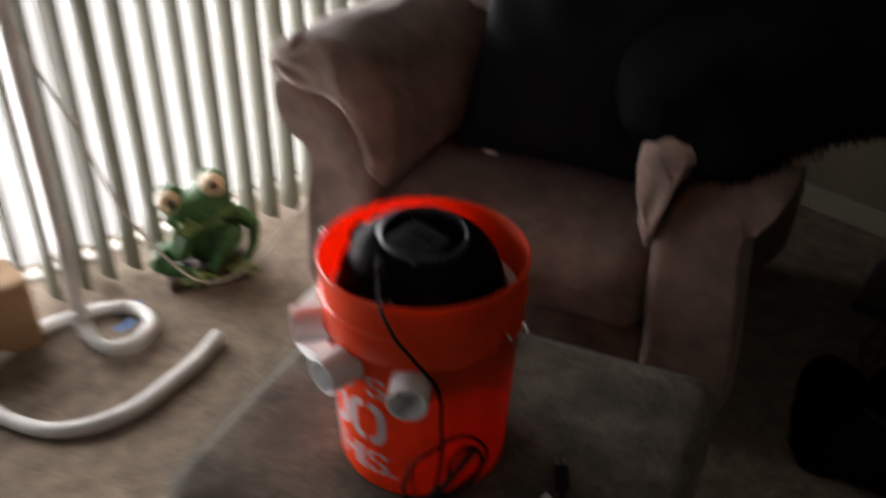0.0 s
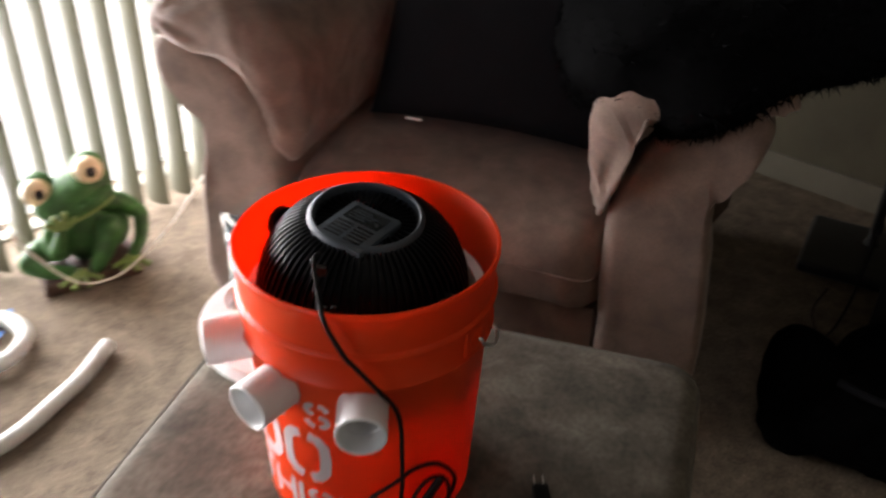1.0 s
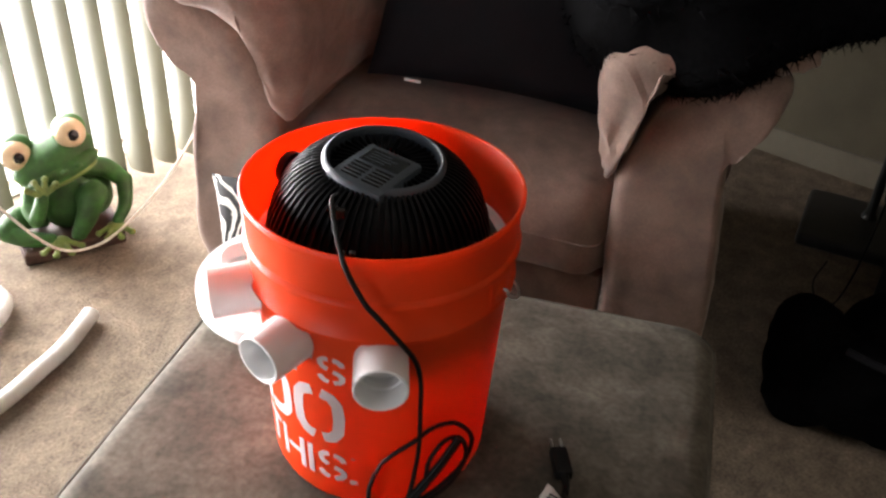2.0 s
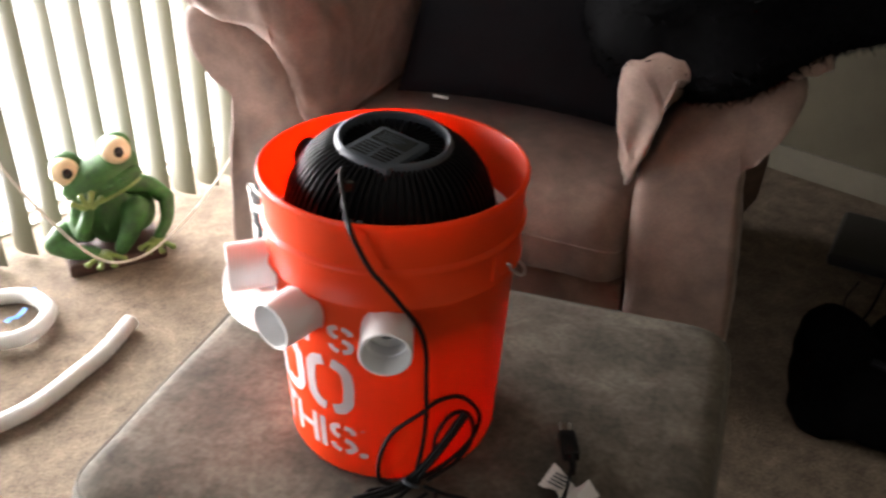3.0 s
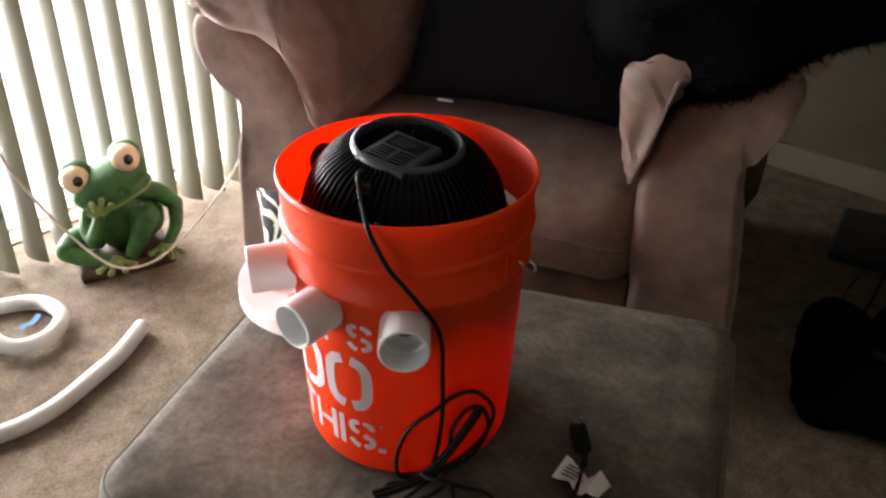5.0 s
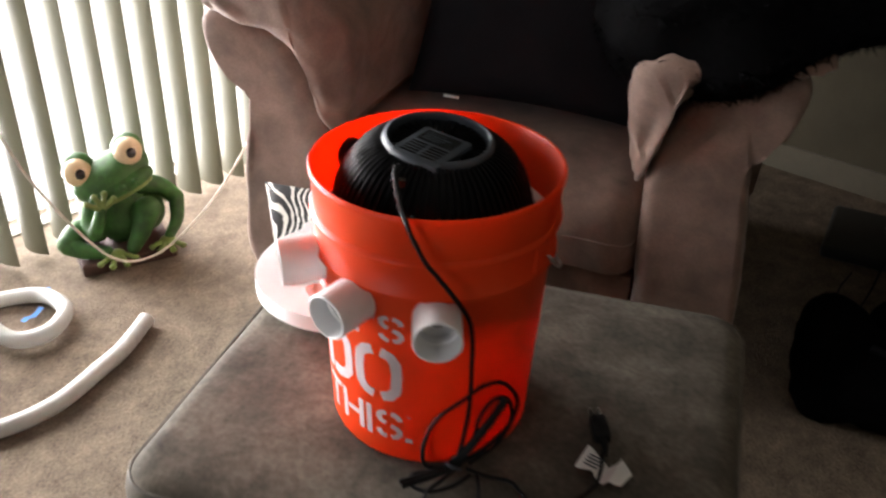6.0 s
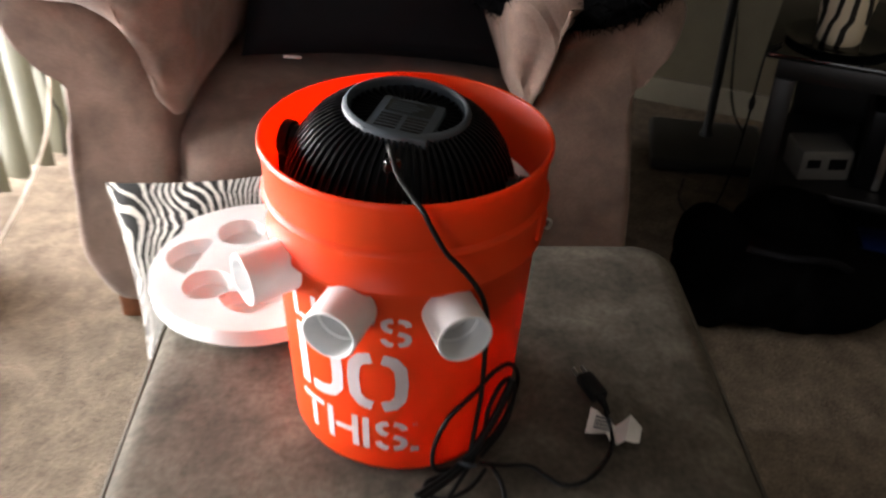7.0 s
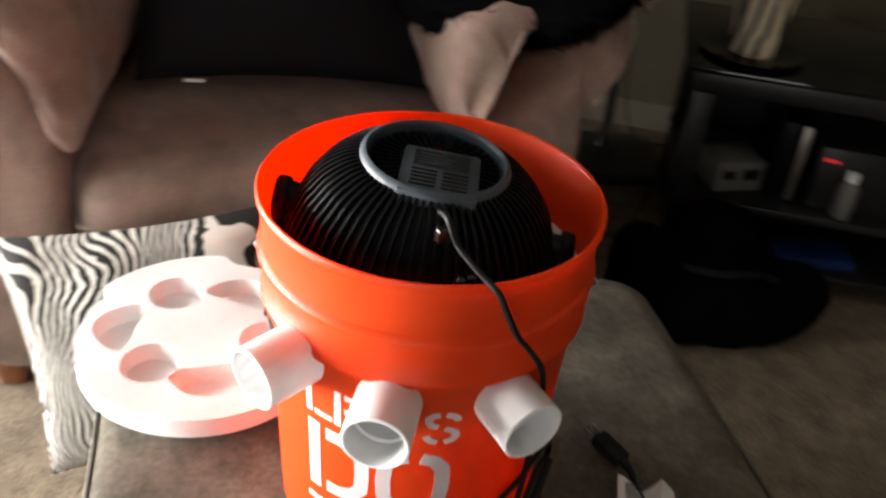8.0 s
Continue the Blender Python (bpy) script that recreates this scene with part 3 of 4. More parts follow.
def lettering(word, az0, az1, z0, z1, weight, parent):
    """Each letter is a part: flat strokes with stencil gaps, bent round the bucket from az0 to az1."""
    total = sum(GLYPHS[c][0] for c in word)
    x = 0.0
    for c in word:
        bm = bmesh.new()
        for stroke in GLYPHS[c][1]:
            pts = [Vector((x + a, b, 0)) for a, b in stroke]
            fine = []
            for a, b in zip(pts, pts[1:]):
                fine += [a.lerp(b, k / 4) for k in range(4)]
            fine.append(pts[-1])
            hx = weight * 0.5
            left, right = [], []
            for i, q in enumerate(fine):
                way = (fine[min(i + 1, len(fine) - 1)] - fine[max(i - 1, 0)]).normalized()
                nrm = Vector((-way.y, way.x, 0)) * hx
                for side, sg in ((left, 1), (right, -1)):
                    p = q + sg * nrm
                    az = az0 + (az1 - az0) * p.x / total
                    z = z0 + (z1 - z0) * min(max(p.y, 0.0), 1.0)
                    side.append((az, z))
            lay = [[bm.verts.new(around(az, wall_r(z) + lift, z)) for az, z in s] for s in (left, right) for lift in (0.0006, -0.0006)]
            lt, lb, rt, rb = lay
            for i in range(len(lt) - 1):
                bm.faces.new((lt[i], lt[i + 1], rt[i + 1], rt[i]))
                bm.faces.new((lt[i], lb[i], lb[i + 1], lt[i + 1]))
                bm.faces.new((rt[i], rt[i + 1], rb[i + 1], rb[i]))
            for i in (0, -1):
                bm.faces.new((lt[i], rt[i], rb[i], lb[i]))
        part("letter", bm, PINK_INK, parent, smooth=False)
        x += GLYPHS[c][0]


lettering("LET'S", -165.5, -106.5, 0.192, 0.232, 0.145, shell)
lettering("DO", -165.0, -107.0, 0.097, 0.182, 0.165, shell)
lettering("THIS.", -166.0, -101.5, 0.035, 0.083, 0.145, shell)
bm = bmesh.new()
for a in (-105.6, -104.4):
    pts = [around(a + d, wall_r(0.079) + 0.0006, z) for d, z in ((0, 0.078), (0.7, 0.078), (0.7, 0.081), (0, 0.081))]
    bm.faces.new([bm.verts.new(p) for p in pts])
part("small_mark", bm, PINK_INK, shell, smooth=False)

# ear blocks, lugs and the wire bail
for az in (-36, 144):
    bm = bmesh.new()
    rows = []
    for k in range(7):
        a = az - 8 + 16 * k / 6
        rows.append([bm.verts.new(around(a, r, z)) for r, z in ((0.148, 0.2715), (0.1524, 0.2725), (0.1530, 0.3045), (0.148, 0.3055))])
    for a, b in zip(rows, rows[1:]):
        for k in range(3):
            bm.faces.new((a[k], b[k], b[k + 1], a[k + 1]))
    bm.faces.new(rows[0])
    bm.faces.new(rows[-1][::-1])
    part("ear_block", bm, ORANGE, bucket)
for az in (-36, 144):
    lug = lathe([(0.0, 0), (0.014, 0), (0.015, 0.002), (0.013, 0.007), (0.006, 0.009), (0, 0.009)], 20)
    part("lug", lug, ORANGE, bucket, m=pose(*around(az, 0.146, 0.287)) @ Matrix.Rotation(radians(az), 4, "Z") @ Matrix.Rotation(radians(90), 4, "Y"))
pts = [around(-36, 0.148, 0.287), around(-36, 0.1585, 0.287), around(-34.5, 0.1590, 0.279)]
for k in range(1, 12):
    a = math.pi * k / 12
    mid = around(54, 0.156 * math.sin(a) + 0.002, 0)
    q = around(-36, 0.1575 * math.cos(a), 0.268 - 0.07 * math.sin(a))
    pts.append(q + mid)
pts += [around(142.5, 0.1590, 0.279), around(144, 0.1585, 0.287), around(144, 0.148, 0.287)]
part("wire_handle", tube(pts, 0.0018, 8, 6), WIRE, bucket, "bare steel wire bail")

# ---- fan lying face down in the bucket ----
foam = solo("foam_insert", lathe([(0.130, 0.0), (0.1435, 0.0), (0.1435, 0.035), (0.130, 0.035)], 72, closed=True), FOAM, LEAN @ pose(0, 0, 0.262), "white foam ring holding the fan inside the bucket", "foam ring")
fan = thing("fan", LEAN @ Matrix.Translation((0, 0, 0.390)) @ Matrix.Rotation(radians(5), 4, Vector((math.cos(radians(35)), math.sin(radians(35)), 0))) @ Matrix.Translation((0, 0, -0.398)), "black plastic table fan lying face down in the bucket", "fan")
DOME = [(0.128, 0.22), (0.1275, 0.30), (0.122, 0.335), (0.111, 0.362), (0.095, 0.384), (0.078, 0.396), (0.066, 0.400)]


def dome_at(t):
    i = min(int(t * (len(DOME) - 1)), len(DOME) - 2)
    f = t * (len(DOME) - 1) - i
    a, b = DOME[i], DOME[i + 1]
    return a[0] + (b[0] - a[0]) * f, a[1] + (b[1] - a[1]) * f


part("motor_housing", lathe([(0.1245, 0.22), (0.1235, 0.30), (0.1175, 0.333), (0.106, 0.359), (0.090, 0.380), (0.066, 0.393), (0.058, 0.386), (0.0, 0.380)], 72), BLACK, fan)
part("grille_rim", lathe([(0.118, 0.225), (0.134, 0.225), (0.136, 0.235), (0.134, 0.250), (0.126, 0.250)], 72, closed=True), BLACK, fan)
bm = bmesh.new()
prev = None
for k in range(15):
    r, z = dome_at(k / 14)
    cur = [bm.verts.new((r - d, w, z - d * 0.6)) for d, w in ((0.0, 0.0014), (0.0, -0.0014), (0.007, -0.0014), (0.007, 0.0014))]
    if prev:
        for i in range(4):
            bm.faces.new((prev[i], prev[(i + 1) % 4], cur[(i + 1) % 4], cur[i]))
    prev = cur
rib_mesh = mesh_of("rib", bm, BLACK, False)
for k in range(72):
    part("rib", rib_mesh, None, fan, m=Matrix.Rotation(2 * math.pi * k / 72, 4, "Z"))
part("top_ring", lathe([(0.0598, 0.386), (0.0598, 0.402), (0.0605, 0.405), (0.0622, 0.4065), (0.065, 0.405), (0.0668, 0.401), (0.0665, 0.392)], 72, closed=True), GREY, fan, "raised dark grey ring")
bm = bmesh.new()
box(0.030, 0.0575, -0.0009, 0.0009, 0.384, 0.398, bm=bm)
spoke_mesh = mesh_of("inner_rib", bm, BLACK, False)
for k in range(40):
    part("inner_rib", spoke_mesh, None, fan, m=Matrix.Rotation(2 * math.pi * k / 40, 4, "Z"))
PLATE = pose(-0.010, -0.022, 0.4015, 0, 0, -37)
plate = part("back_plate", box(-0.034, 0.034, -0.040, 0.039, -0.016, 0.003, 0.004), GREY, fan, "dark grey vented back plate", PLATE)
part("rating_label", box(-0.024, 0.024, 0.004, 0.030, 0.003, 0.0036), SCREEN, plate, "dark printed label")
for k in range(4):
    part("print_bar", box(-0.020, 0.004 + 0.005 * (k % 3), 0.0085 + 0.005 * k, 0.0100 + 0.005 * k, 0.0036, 0.0040), GREY, plate, smooth=False)
slot_mesh = mesh_of("vent_slot", box(-0.011, 0.011, -0.0013, 0.0013, 0.0028, 0.0036), EYE_BLACK, False)
for sx in (-0.0135, 0.0135):
    for k in range(5):
        part("vent_slot", slot_mesh, None, plate, m=pose(sx, -0.003 - 0.0062 * k, 0))
for dx in (-0.0415, -0.0315):
    part("screw_cap", ball((dx, -0.1165, 0.3645), 0.0042, 0.0042, 0.0035, u=12, v=8), EYE_BLACK, fan)
part("cord_clip", box(-0.056, -0.040, -0.096, -0.088, 0.388, 0.401, 0.002), EYE_BLACK, fan)
for az, rr in ((75, 0.03), (98, 0.036), (52, 0.034)):
    part("blade_glimpse", box(-0.004, 0.004, -0.002, 0.002, -0.001, 0.001), RED_LED, fan, "red plastic seen through the slots", pose(*around(az, rr + 0.012, 0.3875), 0, 0, az + 60))
for az in (142, -38):
    kn = lathe([(0.0, -0.03), (0.0165, -0.03), (0.0165, -0.006), (0.0205, -0.005), (0.0205, 0.004), (0.019, 0.006), (0.012, 0.006), (0.011, 0.003), (0.0, 0.003)], 28)
    part("pivot_knob", kn, BLACK, fan, m=pose(*around(az, 0.131, 0.332)) @ Matrix.Rotation(radians(az), 4, "Z") @ Matrix.Rotation(radians(90), 4, "Y"))
    part("yoke_arm", box(-0.004, 0.004, -0.016, 0.016, 0.20, 0.345, 0.003), BLACK, fan, m=Matrix.Rotation(radians(az), 4, "Z") @ pose(0.133, 0, 0))

# power cord
DROP = [(-0.044, -0.082, 0.818), (-0.049, -0.100, 0.823), (-0.047, -0.114, 0.806), (-0.043, -0.138, 0.796), (-0.038, -0.158, 0.788), (-0.031, -0.162, 0.771), (-0.018, -0.164, 0.744), (-0.006, -0.165, 0.728), (0.013, -0.164, 0.700), (0.031, -0.152, 0.663), (0.038, -0.147, 0.630), (0.039, -0.144, 0.587), (0.039, -0.141, 0.527), (0.034, -0.141, 0.478), (0.026, -0.148, 0.442)]
LOOP = [(0.030, -0.146, 0.436), (0.006, -0.146, 0.429), (-0.015, -0.144, 0.434), (-0.016, -0.142, 0.466), (0.000, -0.144, 0.508), (0.032, -0.143, 0.536), (0.054, -0.137, 0.551), (0.079, -0.126, 0.547), (0.100, -0.108, 0.513), (0.104, -0.102, 0.485), (0.090, -0.114, 0.462), (0.062, -0.132, 0.447), (0.030, -0.146, 0.436)]
INNER = [(0.028, -0.150, 0.436), (0.046, -0.139, 0.462), (0.052, -0.137, 0.500), (0.070, -0.129, 0.523), (0.090, -0.117, 0.512), (0.097, -0.110, 0.474), (0.078, -0.126, 0.448), (0.040, -0.148, 0.436)]
FOOT = [(0.030, -0.152, 0.434), (-0.002, -0.150, 0.427), (-0.028, -0.152, 0.425), (-0.034, -0.168, 0.425), (-0.014, -0.182, 0.425), (0.017, -0.176, 0.426), (0.041, -0.160, 0.428)]
STRAND = [(0.032, -0.148, 0.436), (0.004, -0.168, 0.428), (-0.016, -0.188, 0.425), (-0.010, -0.216, 0.425), (0.016, -0.228, 0.425), (0.040, -0.214, 0.425), (0.050, -0.186, 0.426), (0.050, -0.158, 0.428)]
TAIL = [(0.036, -0.152, 0.432), (0.062, -0.160, 0.426), (0.091, -0.170, 0.425), (0.102, -0.189, 0.425), (0.113, -0.209, 0.425), (0.136, -0.215, 0.425), (0.166, -0.204, 0.425), (0.196, -0.180, 0.426), (0.210, -0.150, 0.429), (0.217, -0.128, 0.430)]
cord = thing("power_cord", pose(0, 0, 0), "black power cord looped against the bucket and over the ottoman", "power cord")
bm = bmesh.new()
for run in (DROP, LOOP, INNER, FOOT, STRAND, TAIL):
    tube(run, 0.0027, 8, 8, bm)
part("cable", bm, CORD, cord)
bm = tube([(0.084, -0.127, 0.524), (0.058, -0.140, 0.489), (0.028, -0.147, 0.449), (0.004, -0.150, 0.430)], 0.0036, 8, 6)
tube([(0.088, -0.124, 0.519), (0.062, -0.138, 0.484), (0.032, -0.146, 0.444), (0.008, -0.151, 0.427)], 0.0036, 8, 6, bm)
part("cable_hank", bm, CORD, cord, "bundled folded lengths of cable")
bm = tube([(0.016, -0.148, 0.434), (-0.012, -0.158, 0.430), (-0.047, -0.168, 0.428)], 0.0036, 8, 6)
tube([(0.018, -0.152, 0.433), (-0.010, -0.163, 0.429), (-0.044, -0.174, 0.427)], 0.0036, 8, 6, bm)
part("bundle_end", bm, CORD, cord, "folded end of the cable bundle")
part("twist_tie", tube([(0.012, -0.150, 0.441), (0.016, -0.158, 0.443), (0.024, -0.160, 0.440), (0.030, -0.156, 0.434)], 0.0022, 6, 4), GREY, cord)
plug = part("plug", box(-0.011, 0.011, -0.022, 0.022, -0.008, 0.008, 0.004), CORD, cord, "black moulded mains plug", pose(0.221, -0.087, Z + 0.013, 0, 0, 0))
for s in (-0.006, 0.006):
    part("prong", box(s - 0.0008, s + 0.0008, 0.022, 0.038, -0.003, 0.003), WIRE, plug)
part("strain_relief", tube([(0, -0.02, 0), (0.0, -0.032, -0.002), (-0.002, -0.045, -0.005)], lambda t: 0.006 - 0.003 * t, 8, 3), CORD, plug)
bm = bmesh.new()
rows = []
for i in range(9):
    a = i / 8
    rows.append([bm.verts.new((-0.032 + 0.064 * a, y, 0.006 + 0.008 * math.sin(a * 9 + y * 40) * (1 + y * 14) + 0.004 * math.cos(a * 17) + lift)) for lift in (0, 0.0006) for y in (-0.017, 0.017)])
for a, b in zip(rows, rows[1:]):
    bm.faces.new((a[2], a[3], b[3], b[2]))
    bm.faces.new((a[0], b[0], b[1], a[1]))
tag = part("warning_tag", bm, PAPER, cord, "crumpled white paper tag", pose(0.210, -0.160, Z + 0.005, 0, 0, -40))
for k in range(4):
    part("print_bar", box(-0.024, -0.004, -0.011 + k * 0.006, -0.009 + k * 0.006, 0.0, 0.0008), GREY, tag, m=pose(0, 0, 0.012))

# ---- foam lid ----
lid = thing("polystyrene_packing", pose(-0.122, 0.286, 0.432, 0, 0, 0), "round white polystyrene packing with moulded hollows, on the ottoman", "packing foam")
R, TH = 0.151, 0.026
outline, holes = [], []
for k in range(120):
    a = 2 * math.pi * k / 120
    deg = math.degrees(a)
    notch = -0.019 / (1 + math.exp((deg - 121) * 0.9)) / (1 + math.exp((58 - deg) * 0.9))
    outline.append(Vector(((R - notch) * math.cos(a), (R - notch) * math.sin(a), 0)))
for deg, far, big in ((92, 0.095, 1), (145, 0.106, 0), (-163, 0.078, 1), (-107, 0.082, 0), (-35, 0.078, 1), (38, 0.092, 0)):
    a = radians(deg)
    c = Vector((far * math.cos(a), far * math.sin(a), 0))
    t, q = Vector((-math.sin(a), math.cos(a), 0)), Vector((math.cos(a), math.sin(a), 0))
    hole = []
    for j in range(28):
        w = 2 * math.pi * j / 28
        if big:
            hole.append(c + t * 0.035 * math.cos(w) + q * 0.035 * math.sin(w))
        else:
            hole.append(c + t * 0.046 * math.cos(w) + q * (0.026 * math.sin(w) - 0.018 * math.cos(w) ** 2 + 0.006))
    holes.append(hole)
bm = bmesh.new()
edges = []
for ring in [outline] + holes:
    vs = [bm.verts.new(p + Vector((0, 0, TH))) for p in ring]
    edges += [bm.edges.new((a, b)) for a, b in zip(vs, vs[1:] + vs[:1])]
bmesh.ops.triangle_fill(bm, use_beauty=True, edges=edges)
rim_of = {v: k for k, h in enumerate(holes) for v in bm.verts if any((v.co.xy - p.xy).length < 1e-5 for p in h)}
for f in [f for f in bm.faces if len({rim_of.get(v, -1) for v in f.verts}) == 1 and f.verts[0] in rim_of]:
    bm.faces.remove(f)
for ring, depth, shrink in [(outline, 0.0, 1.0)] + [(h, 0.005, 0.84) for h in holes]:
    c = sum(ring, Vector()) / len(ring)
    hi = [bm.verts.new(p + Vector((0, 0, TH))) for p in ring]
    lo = [bm.verts.new(c + (p - c) * shrink + Vector((0, 0, depth))) for p in ring]
    for k in range(len(ring)):
        bm.faces.new((hi[k], hi[(k + 1) % len(ring)], lo[(k + 1) % len(ring)], lo[k]))
    bm.faces.new(lo)
bmesh.ops.remove_doubles(bm, verts=bm.verts[:], dist=1e-5)
part("disc", bm, FOAM, lid)

# ---- zebra cushion ----
bm = pillow(0.43, 0.41, 0.12, 20)
zc = thing("zebra_cushion", CHAIR @ pose(-0.305, 0.475, 0.240, -15, -7, 0), "black and white zebra-striped cushion standing behind the ottoman", "cushion")
part("cover", bm, ZEBRA, zc)

# ---- frog ----
def frog_figurine():
    """One glazed casting: colours by face only."""
    bm = bmesh.new()
    HEAD = Vector((-0.014, -0.004, -0.008))

    def add(index, make):
        before = set(bm.faces)
        make()
        for f in set(bm.faces) - before:
            f.material_index = index

    def limb(index, pts, r0, r1):
        add(index, lambda: tube(pts, lambda t: r0 + (r1 - r0) * t, 12, 6, bm))
        add(index, lambda: ball(pts[-1], r1, r1, r1, bm, u=12, v=8))

    def toes(centre, spread, length, turn):
        add(1, lambda: ball(centre, 0.022, 0.026, 0.012, bm, u=12, v=8))
        for k in range(4):
            a = radians(turn + spread * (k - 1.5))
            tip = Vector(centre) + Vector((math.cos(a) * length, math.sin(a) * length, -0.006))
            limb(1, [centre, Vector(centre).lerp(tip, 0.5) + Vector((0, 0, 0.004)), tip], 0.008, 0.006)
            add(1, lambda: ball(tip, 0.009, 0.009, 0.008, bm, u=10, v=6))

    add(2, lambda: box(-0.118, 0.118, -0.088, 0.088, 0.0, 0.034, 0.007, 3, bm))
    add(0, lambda: ball((0.012, 0.025, 0.115), 0.068, 0.066, 0.09, bm, (-10, 8, 0)))
    add(0, lambda: ball((0.072, 0.03, 0.095), 0.055, 0.05, 0.06, bm))
    add(0, lambda: ball(HEAD + Vector((0.015, 0.0, 0.236)), 0.102, 0.068, 0.053, bm, (6, -21, 0)))
    add(0, lambda: ball(HEAD + Vector((0.028, -0.042, 0.222)), 0.088, 0.036, 0.029, bm, (0, -19, 0)))
    add(0, lambda: ball(HEAD + Vector((-0.056, 0.012, 0.268)), 0.039, 0.034, 0.036, bm))
    add(0, lambda: ball(HEAD + Vector((0.062, -0.008, 0.305)), 0.039, 0.034, 0.036, bm))
    add(1, lambda: ball(HEAD + Vector((0.030, -0.050, 0.206)), 0.080, 0.026, 0.013, bm, (0, -19, 0)))
    for s in (-0.016, 0.016):
        add(0, lambda: ball(HEAD + Vector((0.042 + s, -0.076, 0.236 + s * 0.35)), 0.010, 0.008, 0.007, bm, u=10, v=6))
    for c in ((-0.062, -0.008, 0.262), (0.060, -0.030, 0.303)):
        c = HEAD + Vector(c)
        add(3, lambda: ball(c, 0.035, 0.030, 0.036, bm, u=24, v=16))
        way = Vector((0.10, -0.96, 0.16)).normalized()
        add(4, lambda: ball(c + way * 0.0165, 0.0190, 0.0155, 0.0200, bm, u=18, v=10))
    # hind legs
    limb(0, [(-0.05, 0.03, 0.07), (-0.10, 0.0, 0.085), (-0.135, -0.03, 0.075)], 0.038, 0.026)
    limb(0, [(-0.135, -0.03, 0.072), (-0.10, -0.055, 0.058), (-0.05, -0.072, 0.05)], 0.026, 0.016)
    toes((-0.030, -0.085, 0.044), 42, 0.048, -95)
    limb(0, [(0.055, 0.02, 0.075), (0.06, -0.03, 0.115), (0.066, -0.062, 0.140)], 0.040, 0.034)
    limb(0, [(0.066, -0.062, 0.140), (0.040, -0.072, 0.09), (0.014, -0.078, 0.052)], 0.032, 0.018)
    # arms
    limb(0, [(0.06, 0.01, 0.185), (0.115, 0.015, 0.162), (0.150, -0.01, 0.132)], 0.028, 0.021)
    limb(0, [(0.150, -0.01, 0.132), (0.138, -0.045, 0.09), (0.108, -0.072, 0.058)], 0.021, 0.013)
    toes((0.100, -0.080, 0.048), 44, 0.042, -110)
    limb(0, [(-0.05, 0.0, 0.165), (-0.072, -0.03, 0.125), (-0.07, -0.062, 0.105)], 0.026, 0.019)
    limb(0, [(-0.07, -0.062, 0.105), (-0.056, -0.078, 0.145), (-0.046, -0.082, 0.178)], 0.019, 0.013)
    for dx, dz in ((-0.034, 0.022), (-0.014, 0.038), (0.010, 0.042), (0.030, 0.024)):
        limb(1, [(-0.044, -0.084, 0.178), (-0.044 + dx * 0.6, -0.090, 0.178 + dz * 0.6), (-0.044 + dx, -0.088, 0.178 + dz)], 0.008, 0.006)
        add(1, lambda: ball((-0.044 + dx, -0.088, 0.178 + dz), 0.008, 0.008, 0.008, bm, u=10, v=6))
    solo("frog_figurine", bm, [FROG, FROG_LIGHT, SLATE, EYE_WHITE, EYE_BLACK], pose(-0.748, 1.104, 0, 0, 0, 26), "green glazed ceramic frog figurine on a brown base", "figurine")


frog_figurine()

# ---- hose and pipes on the carpet ----
hose_pts = [(-0.615, 0.765, 0.02), (-0.64, 0.66, 0.02), (-0.67, 0.592, 0.02), (-0.735, 0.47, 0.02), (-0.83, 0.398, 0.02), (-0.945, 0.39, 0.02), (-1.09, 0.46, 0.02), (-1.16, 0.60, 0.02), (-1.10, 0.745, 0.02), (-1.008, 0.835, 0.02), (-0.93, 0.870, 0.02), (-0.865, 0.862, 0.022), (-0.808, 0.80, 0.025), (-0.815, 0.715, 0.028), (-0.872, 0.680, 0.03), (-0.93, 0.705, 0.04), (-0.965, 0.75, 0.06)]
hose = thing("hose", pose(0, 0, 0), "white flexible hose coiled on the carpet", "hose")
part("tube_wall", tube(hose_pts, 0.0185, 16, 8), HOSE, hose)

up = part("upright_pipe", lathe([(0.0175, 0.0), (0.0175, 1.30), (0.0155, 1.30), (0.0155, 0.0)], 24, closed=True), HOSE, hose, "straight white plastic pipe", pose(-0.972, 0.752, 0.012))
part("coupling", lathe([(0.0178, 0.0), (0.0215, 0.001), (0.0215, 0.05), (0.0178, 0.051)], 24), HOSE, up, m=pose(0, 0, 0.03))
for k, (px, py, az) in enumerate(((-0.905, 0.90, 40), (-0.885, 0.80, 65))):
    bm = bmesh.new()
    vs = [bm.verts.new((a, w, 0.004 + 0.012 * abs(math.sin(i * 0.9 + k)) + lift)) for i, a in enumerate((-0.03, -0.015, 0, 0.015, 0.03)) for w in (-0.007, 0.007) for lift in (0, 0.0006)]
    for i in range(4):
        p, q = vs[4 * i:4 * i + 4], vs[4 * i + 4:4 * i + 8]
        bm.faces.new((p[1], p[3], q[3], q[1]))
        bm.faces.new((p[0], q[0], q[2], p[2]))
    solo("tape_scrap", bm, BLUE, pose(px, py, 0.0, 0, 0, az), "curled scrap of blue tape on the carpet", "tape", "tape scraps by the hose")

